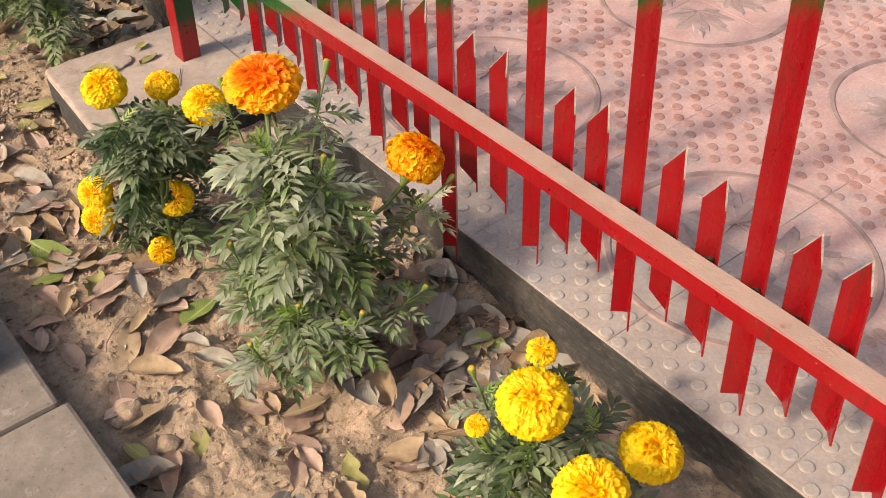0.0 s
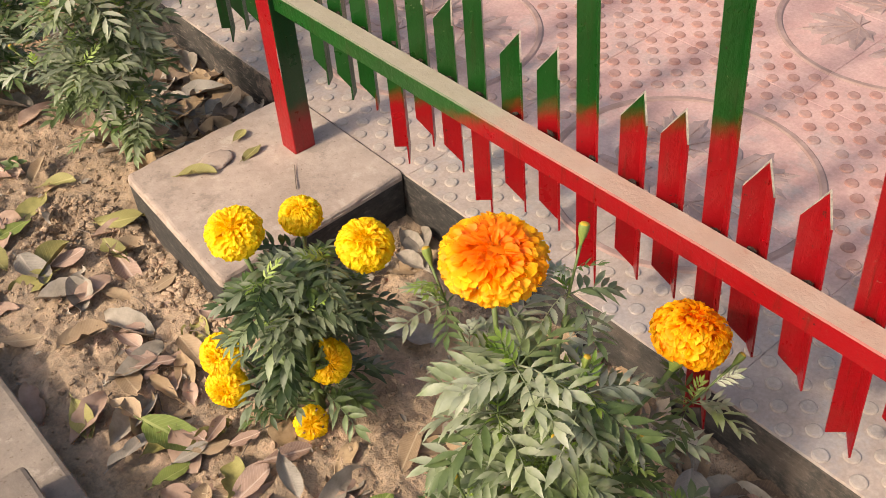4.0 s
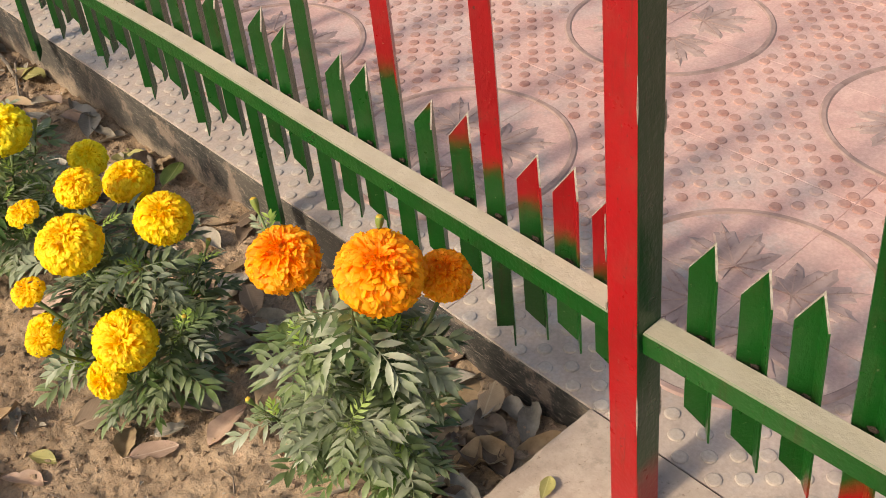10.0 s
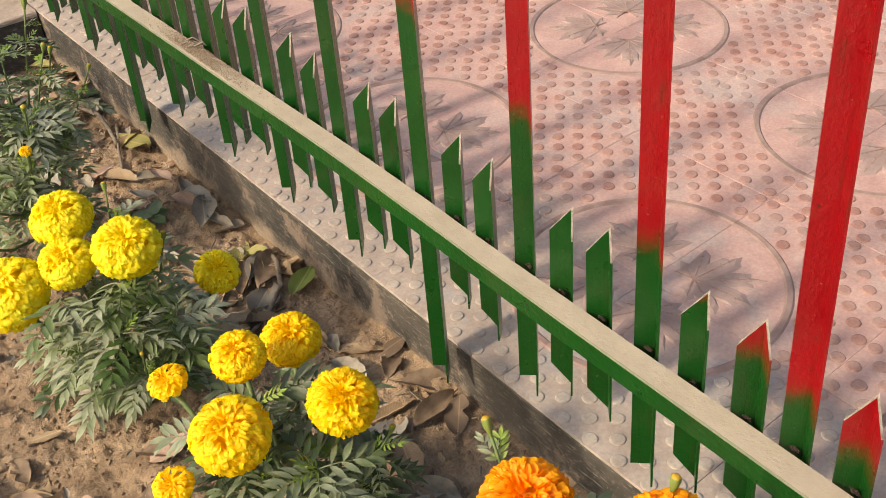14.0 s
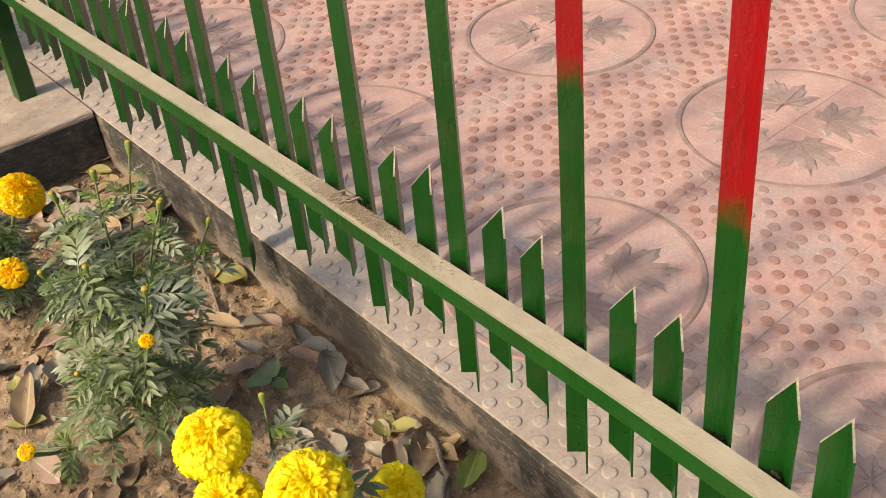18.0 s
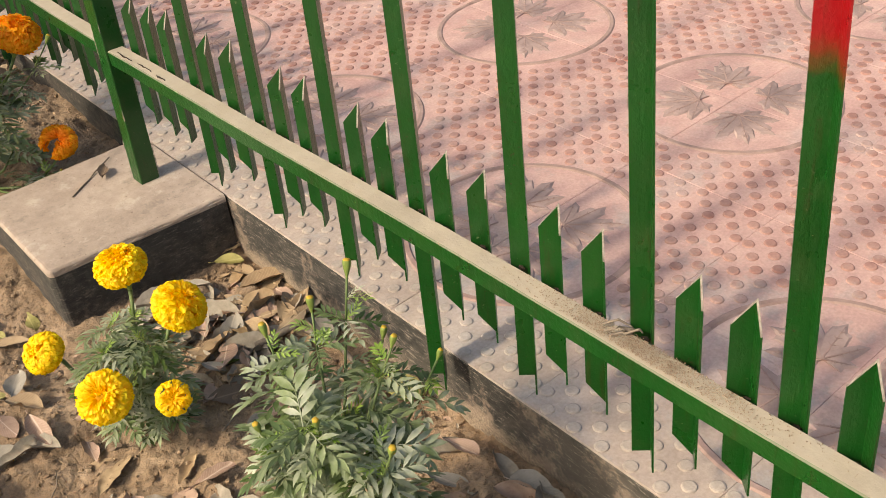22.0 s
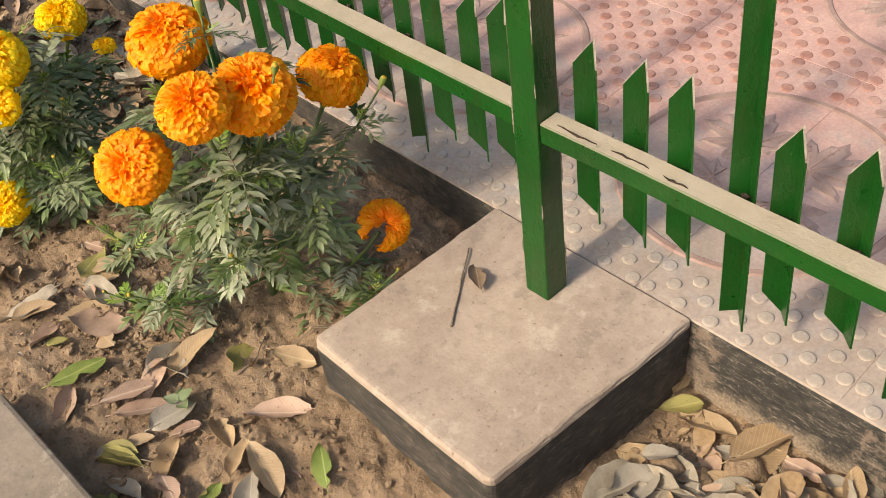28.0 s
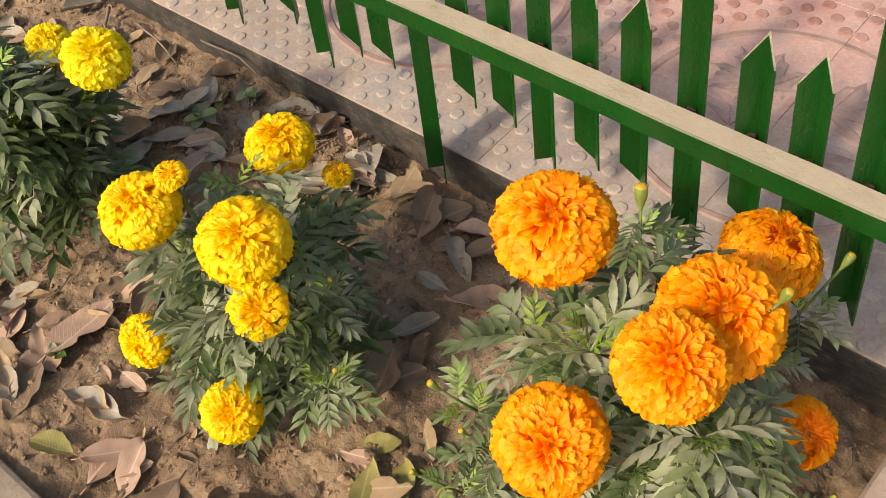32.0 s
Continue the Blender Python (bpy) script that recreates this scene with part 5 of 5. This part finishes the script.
# by the green post
strew_by_hand(((0.451, 3.944, 0.055, -1.0, "tan"), (0.410, 3.926, 0.051, -1.5, "pink"), (0.354, 3.938, 0.055, -0.6, "tan"),
    (0.392, 3.853, 0.046, -1.6, "tan"), (0.344, 3.830, 0.066, -0.1, "green"), (0.370, 3.740, 0.068, -0.5, "pink"),
    (0.365, 3.767, 0.060, -0.3, "pink"), (0.382, 3.689, 0.038, -0.4, "pink"), (0.522, 3.678, 0.057, -1.1, "tan"),
    (0.350, 3.880, 0.028, -0.6, "olive"), (0.756, 3.334, 0.048, -0.6, "olive"), (0.791, 3.352, 0.036, -0.2, "tan"),
    (0.767, 3.241, 0.079, -0.5, "tan"), (0.342, 3.714, 0.036, -0.5, "tan")))

# beside the last plants
strew_by_hand(((0.675, 4.495, 0.06, 2.4, "grey"), (0.644, 4.469, 0.065, 2.2, "grey"), (0.628, 4.402, 0.07, 0.2, "pink"), (0.649, 4.410, 0.06, 1.9, "grey"), (0.707, 4.590, 0.05, 0.4, "tan"),
    (0.628, 4.597, 0.075, 0.6, "tan"), (0.618, 4.513, 0.06, 2.8, "brown"), (0.730, 4.467, 0.045, 0.5, "olive"), (0.743, 4.240, 0.042, 1.9, "grey"), (0.740, 4.175, 0.06, 0.3, "tan"), (0.722, 4.127, 0.07, 0.4, "brown"),
    (0.539, 4.024, 0.07, 0.4, "brown"), (0.456, 4.068, 0.048, 0.7, "brown"), (0.418, 4.311, 0.062, 0.9, "pink"), (0.401, 4.334, 0.04, 0.3, "tan"), (0.387, 4.216, 0.038, 2.2, "tan"), (0.326, 4.174, 0.075, 0.2, "pink"),
    (0.294, 4.217, 0.055, 1.9, "olive"), (0.327, 4.144, 0.06, 0.4, "pink"), (0.517, 3.954, 0.06, 0.9, "tan"), (0.462, 3.989, 0.035, 2.0, "pink"), (0.506, 4.073, 0.045, 2.9, "tan")))
drop_leaf(0.729, 0.809, 0.055, 2.2, "green", rl)
drop_leaf(0.754, 2.520, 0.05, 2.2, "olive", rl)
drop_leaf(0.742, 2.545, 0.05, 0.9, "olive", rl)
for x, y, length, ang, sort in ((0.604, 1.538, 0.05, -0.7, "olive"), (0.676, 1.527, 0.034, 0.3, "olive"), (0.683, 1.567, 0.028, 0.5, "olive")):
    drop_leaf(x, y, length, ang, sort, rl, 0.0745, "on the cement footing")
drop_leaf(0.689, 3.549, 0.036, 0.9, "brown", rl, 0.0755, "on the cement footing")


drop_leaf(0.751, 4.194, 0.022, 2.5, "tan", rl, RAIL_Z + 0.003, "on the dusty rail")


# ---- twigs, sticks, rail dust, clods ----
def twig(points, r0, r1, label, name="twig"):
    pts = [Vector(p) for p in points]
    fine = []
    for a, b in zip(pts, pts[1:]):
        fine += [a.lerp(b, k / 4) + 0.0015 * Vector(noise.noise_vector(a.lerp(b, k / 4) * 40)) for k in range(4)]
    fine.append(pts[-1])
    v, f = tube(fine, [r0 + (r1 - r0) * i / (len(fine) - 1) for i in range(len(fine))], 6)
    return tagged(new(name, mesh(name, v, f, [TWIG], smooth=True)), label, "twig")


def gp(x, y, up=0.005):
    return (x, y, on_ground(x, y) + up)


twig([gp(0.772, 2.53, 0.012), gp(0.758, 2.47, 0.012), gp(0.738, 2.43, 0.008), gp(0.69, 2.39), gp(0.64, 2.365)], 0.0042, 0.0025, "crooked grey root lying beside the kerb")
twig([gp(0.672, 3.12, 0.016), gp(0.725, 3.10, 0.02), gp(0.752, 3.05, 0.018), gp(0.748, 3.0, 0.014), gp(0.735, 2.94, 0.008)], 0.005, 0.0035, "bent grey root lying beside the kerb")
twig([gp(0.762, 3.0, 0.01), gp(0.73, 2.92), gp(0.70, 2.84)], 0.003, 0.002, "thin pale root on the soil")
twig([(0.625, 3.526, 0.073), (0.668, 3.556, 0.0735), (0.717, 3.59, 0.074)], 0.0013, 0.001, "thin dark stick on the cement footing", "stick")
twig([(0.675, 1.43, 0.0735), (0.69, 1.455, 0.074), (0.70, 1.47, 0.0735)], 0.0008, 0.0006, "hair-thin stick on the cement footing", "stick")
twig([gp(0.764, 4.737, 0.01), gp(0.73, 4.70, 0.012), gp(0.702, 4.658, 0.006)], 0.0024, 0.0018, "straight pale stick on the soil beside the kerb", "stick")
twig([gp(0.764, 4.682, 0.01), gp(0.757, 4.63, 0.012), gp(0.747, 4.582, 0.006)], 0.0018, 0.0012, "thin pale stick on the soil beside the kerb", "stick")
twig([gp(0.777, 4.555, 0.03), gp(0.776, 4.48, 0.028), gp(0.77, 4.405, 0.006)], 0.0014, 0.001, "thin stick leaning on the black kerb", "stick")
rt = random.Random(9)
for i in range(110):
    x, y, a, ln = rt.uniform(0.32, 0.76), rt.uniform(0.5, 4.6), rt.uniform(0, 6.3), rt.uniform(0.02, 0.06)
    if free(x, y):
        twig([gp(x, y, 0.004), gp(x + 0.5 * ln * math.cos(a), y + 0.5 * ln * math.sin(a), 0.006), gp(x + ln * math.cos(a + 0.3), y + ln * math.sin(a + 0.3), 0.004)], 0.0009, 0.0005, "thin dry straw on the soil", "straw")


def crumbs(name, spots, m, label, category):
    ico = bmesh.new()
    bmesh.ops.create_icosphere(ico, subdivisions=1, radius=1.0)
    base = [v.co.copy() for v in ico.verts]
    faces = [tuple(v.index for v in f.verts) for f in ico.faces]
    ico.free()
    rr = random.Random(len(spots))
    vs, fs = [], []
    for x, y, z, s in spots:
        o = len(vs)
        q = Euler((rr.uniform(0, 6), rr.uniform(0, 6), 0)).to_matrix()
        st = Vector((rr.uniform(0.7, 1.3), rr.uniform(0.7, 1.2), rr.uniform(0.55, 0.9)))
        for c in base:
            p = q @ Vector((c.x * st.x, c.y * st.y, c.z * st.z)) * s * rr.uniform(0.75, 1.2)
            vs.append((x + p.x, y + p.y, z + p.z * 0.8))
        fs += [tuple(i + o for i in f) for f in faces]
    return tagged(new(name, mesh(name, vs, fs, [m])), label, category, kind="stuff")


rc = random.Random(3)
spots = []
while len(spots) < 24000:
    x, y = rc.uniform(0.27, 0.785), rc.uniform(0.3, 5.4)
    if free(x, y):
        s = min(0.0007 * (1 + rc.paretovariate(1.5)), 0.005)
        spots.append((x, y, on_ground(x, y) + 0.1 * s, s))
# loose earth thrown up beside the first footing and round the burrow
for i in range(1500):
    if i % 3:
        x, y, s = 0.527 - abs(rc.gauss(0, 0.018)), rc.uniform(1.36, 1.64), min(0.0012 * (1 + rc.paretovariate(1.5)), 0.0075)
    else:
        a = rc.uniform(0, 6.3)
        d = abs(rc.gauss(0.034, 0.012))
        x, y, s = 0.463 + d * math.cos(a), 1.66 + d * math.sin(a), min(0.001 * (1 + rc.paretovariate(1.6)), 0.006)
    spots.append((x, y, on_ground(x, y) + 0.35 * s, s))
for x0, x1, y0, y1, count in ((0.66, 0.78, 4.2, 4.4, 500), (0.62, 0.77, 3.2, 3.34, 350), (0.34, 0.5, 3.75, 4.0, 350)):
    for i in range(count):
        x, y, s = rc.uniform(x0, x1), rc.uniform(y0, y1), min(0.001 * (1 + rc.paretovariate(1.5)), 0.007)
        spots.append((x, y, on_ground(x, y) + 0.3 * s, s))
crumbs("soil_crumbs", spots, SOIL, "crumbs and small clods of dry soil", "soil crumbs")
spots = []
for i in range(2600):
    y = rc.gauss(2.545, 0.06)
    spots.append((rc.uniform(0.7435, 0.763), y, RAIL_Z + 0.0015 + 0.003 * rc.random() * math.exp(-((y - 2.545) / 0.05) ** 2), rc.uniform(0.0003, 0.0007)))
crumbs("rail_dust", spots, DUST, "heap of sandy dust lying on the fence rail", "dust")
for dy, dx, up in ((0.0, 0.0, 0.0), (0.012, 0.004, 0.003), (-0.008, 0.006, 0.002), (0.004, -0.004, 0.005)):
    twig([(0.75 + dx, 2.575 + dy, RAIL_Z + 0.002 + up), (0.758 + dx, 2.566 + dy, RAIL_Z + 0.007 + up), (0.767, 2.56 + 0.5 * dy, RAIL_Z + 0.004)], 0.0013, 0.0008, "scrap of dry stalk caught on the rail", "plant_scrap")


# ---- seedling weeds, clods, pebble ----
def blade(seed, lobes):
    """A soft oval weed leaf 1 long with a shallow fold."""
    vs, fs = [], []
    for i in range(9):
        t = i / 8
        w = 0.36 * math.sin(math.pi * t ** 0.8) ** 0.75 * (1 + 0.1 * math.sin(lobes * t * 6 + seed))
        for c in (-1, -0.5, 0, 0.5, 1):
            vs.append((t, c * w, 0.1 * c * c + 0.25 * t - 0.35 * t * t))
    for i in range(8):
        for k in range(4):
            fs.append((i * 5 + k, i * 5 + k + 1, i * 5 + k + 6, i * 5 + k + 5))
    return mesh("weed_leaf", vs, fs, [LEAFS["fresh"]], smooth=True)


BLADES = [blade(1, 0.6), blade(2, 1.1)]


def weed(x, y, count, size, seed):
    r = random.Random(seed)
    base = tagged(new("weed"), "small green seedling weed growing from the soil", "weed", "weeds")
    base.location = (x, y, on_ground(x, y))
    h = size * 0.7
    v, f = tube([(0, 0, -0.004), (0.002, 0.001, h * 0.5), (0, 0.002, h)], [0.0014, 0.0012, 0.0009], 5)
    child("stem", mesh("weed_stem", v, f, [STEM], smooth=True), base)
    for i in range(count):
        m = Matrix.Translation((0, 0.001, h * r.uniform(0.6, 1.0))) @ Matrix.Rotation(i * 2.4 + r.uniform(-0.3, 0.3), 4, "Z") @ Matrix.Rotation(-r.uniform(0, 0.5), 4, "Y") @ Matrix.Scale(size * r.uniform(0.7, 1.1), 4)
        child("leaf", r.choice(BLADES), base, m)


for k, (x, y, count, size) in enumerate(((0.682, 2.69, 5, 0.034), (0.463, 1.80, 5, 0.018), (0.69, 0.56, 5, 0.022), (0.687, 4.457, 5, 0.026), (0.749, 4.442, 7, 0.018), (0.512, 3.93, 4, 0.014), (0.40, 3.72, 4, 0.018), (0.36, 4.3, 4, 0.016))):
    weed(x, y, count, size, 40 + k)


def clod(x, y, size, seed, m, name, label, z=None, flat=0.62):
    bm = bmesh.new()
    bmesh.ops.create_icosphere(bm, subdivisions=3, radius=1.0)
    for v in bm.verts:
        p = v.co.copy()
        v.co *= 1 + 0.3 * noise.noise(p * 1.3 + Vector((seed, 0, 0))) + 0.14 * noise.noise(p * 4 + Vector((0, seed, 0)))
        v.co = Vector((v.co.x * size, v.co.y * size * 0.85, v.co.z * size * flat))
    ob = tagged(new(name, bm_mesh(name, bm, [m], True)), label, "soil clod" if name == "soil_clod" else "pebble")
    ob.location = (x, y, (on_ground(x, y) + 0.2 * size) if z is None else z)


rk = random.Random(15)
for x, y, size in ((0.681, 3.30, 0.026), (0.734, 3.24, 0.024), (0.70, 3.27, 0.018), (0.357, 0.97, 0.019), (0.372, 0.915, 0.015), (0.545, 0.70, 0.009), (0.66, 3.24, 0.016)):
    clod(x, y, size, rk.uniform(0, 30), SOIL, "soil_clod", "rounded clod of dry crumbly soil")
for i in range(26):
    x, y = rk.uniform(0.32, 0.77), rk.uniform(0.5, 4.5)
    if free(x, y):
        clod(x, y, rk.uniform(0.004, 0.008), rk.uniform(0, 30), SOIL, "soil_clod", "small clod of dry crumbly soil")
clod(0.636, 1.546, 0.0215, 4.0, TOPCON, "pebble", "flat grey pebble on the cement footing", 0.0735, 0.15)


# ---- paving tiles ----
PITCH, TILE_Y0, ROWS_N, COLS_N = 0.2288, 0.447, 24, 7
HALF, RING = PITCH / 2, 0.158


def maple(scale):
    """The outline of a lobed leaf, its stalk at the origin, its tip along +x."""
    half = ((1.0, 0), (0.78, 5), (0.8, 11), (0.56, 18), (0.74, 24), (0.76, 29), (0.88, 36), (0.7, 41), (0.68, 48), (0.46, 56), (0.62, 63), (0.72, 72), (0.56, 79), (0.36, 94), (0.46, 108), (0.3, 122), (0.3, 140))
    pts = [(r_ * math.cos(radians(a)), r_ * math.sin(radians(a))) for r_, a in half]
    pts += [(0.02, 0.02)] + [(x, -y) for x, y in [(0.02, 0.02)] + pts[::-1][:-1]]
    return [((x + 0.12) * scale, y * scale) for x, y in pts]


def tile_mesh():
    vs, fs, sl = [], [], []

    def add(v, f, s):
        o = len(vs)
        vs.extend(v)
        fs.extend(tuple(i + o for i in q) for q in f)
        sl.extend([s] * len(f))

    h, t = HALF - 0.00012, 0.068
    b = 0.0006
    v = [(x * h, y * h, 0.03) for x, y in ((-1, -1), (1, -1), (1, 1), (-1, 1))] + [(x * h, y * h, t - b) for x, y in ((-1, -1), (1, -1), (1, 1), (-1, 1))] + [(x * (h - b), y * (h - b), t) for x, y in ((-1, -1), (1, -1), (1, 1), (-1, 1))]
    add(v, [(0, 1, 5, 4), (1, 2, 6, 5), (2, 3, 7, 6), (3, 0, 4, 7), (4, 5, 9, 8), (5, 6, 10, 9), (6, 7, 11, 10), (7, 4, 8, 11), (8, 9, 10, 11)], 0)
    # raised dots on a staggered grid, none inside the ring about the corner (+,+)
    step = PITCH / 6
    for i in range(12):
        for j in range(6):
            x = -HALF + (i + 0.5) * step / 2
            y = -HALF + (j + (0.25 if i % 2 else 0.75)) * step
            if math.hypot(x - HALF, y - HALF) < RING + 0.009:
                continue
            n, r_ = 14, 0.0086
            v = [(x + q * r_ * math.cos(2 * math.pi * k / n), y + q * r_ * math.sin(2 * math.pi * k / n), t + dz) for q, dz in ((1.0, -0.0005), (0.88, 0.0016), (0.68, 0.0021)) for k in range(n)]
            f = [(r0 * n + k, r0 * n + (k + 1) % n, (r0 + 1) * n + (k + 1) % n, (r0 + 1) * n + k) for r0 in (0, 1) for k in range(n)]
            add(v, f + [tuple(range(2 * n, 3 * n))], 1)
    # quarter ring
    n = 18
    v, f = [], []
    for k in range(n + 1):
        a = math.pi + (math.pi / 2) * k / n
        for r_, dz in ((RING - 0.0058, -0.0004), (RING - 0.003, 0.002), (RING + 0.003, 0.002), (RING + 0.0058, -0.0004)):
            v.append((min(HALF + r_ * math.cos(a), h), min(HALF + r_ * math.sin(a), h), t + dz))
    for k in range(n):
        f += [(4 * k + j, 4 * k + j + 1, 4 * k + 5 + j, 4 * k + 4 + j) for j in range(3)]
    add(v, [q[::-1] for q in f], 2)
    # lobed leaf in relief with ribs
    c, s = math.cos(radians(225)), math.sin(radians(225))
    place = lambda x, y: (HALF + (x + 0.042) * c - y * s, HALF + (x + 0.042) * s + y * c)
    out = maple(0.086)
    m = len(out)
    v = [(*place(x, y), t - 0.0003) for x, y in out] + [(*place(0.01 + (x - 0.01) * 0.86, y * 0.86), t + 0.002) for x, y in out] + [(*place(0.018, 0), t + 0.0032)]
    add(v, [(k, (k + 1) % m, (k + 1) % m + m, k + m) for k in range(m)], 3)
    add(v, [(k + m, (k + 1) % m + m, 2 * m) for k in range(m)], 3)
    for rad, a in ((1.0, 0), (0.86, 36), (0.86, -36), (0.7, 72), (0.7, -72), (0.4, 108), (0.4, -108)):
        p0, p1 = place(0.01, 0), place(0.01 + 0.076 * rad * math.cos(radians(a)), 0.076 * rad * math.sin(radians(a)))
        tv, tf = tube([(*p0, t + 0.0032), (*p1, t + 0.0018)], [0.0014, 0.0007], 4)
        add(tv, tf, 2)
        for u in (0.4, 0.62, 0.8):
            for sg in (-1, 1):
                o = (p0[0] + (p1[0] - p0[0]) * u, p0[1] + (p1[1] - p0[1]) * u)
                w = math.atan2(p1[1] - p0[1], p1[0] - p0[0]) + sg * 0.8
                e = 0.017 * rad * (1.15 - u)
                tv, tf = tube([(*o, t + 0.0026), (o[0] + e * math.cos(w), o[1] + e * math.sin(w), t + 0.0018)], [0.0009, 0.0005], 3)
                add(tv, tf, 2)
        tv, tf = [], []
        add(tv, tf, 2)
    return mesh("tile", vs, fs, [TILE, DOT, GROOVE, RELIEF], sl)


TILE_MESH = tile_mesh()
random.seed(21)
for row in range(-2, ROWS_N - 2):
    for col in range(COLS_N):
        x, y = KERB + (col + 0.5) * PITCH, TILE_Y0 + (row + 0.5) * PITCH
        sx = 1 if col % 2 == 0 else -1
        sy = 1 if row % 2 == 0 else -1
        turn = {(1, 1): 0, (-1, 1): 90, (-1, -1): 180, (1, -1): 270}[(sx, sy)]
        m = Matrix.Translation((x, y, random.uniform(-0.0003, 0.0003))) @ Matrix.Rotation(radians(turn), 4, "Z") @ Matrix.Rotation(random.uniform(-0.001, 0.001), 4, "X")
        child("tile", TILE_MESH, paving_bed, m)
for y0, y1 in ((-8, TILE_Y0 - 2 * PITCH - 0.002), (TILE_Y0 + (ROWS_N - 2) * PITCH + 0.002, 14)):
    tagged(child("far_paving", bm_mesh("far_paving", box((KERB, y0, 0.04), (KERB + COLS_N * PITCH, y1, 0.067)), [TILE]), paving_bed), kind="stuff")
far = box((KERB + COLS_N * PITCH + 0.002, -8, 0.04), (30, 14, 0.067))
tagged(child("far_paving", bm_mesh("far_paving", far, [TILE]), paving_bed), kind="stuff")
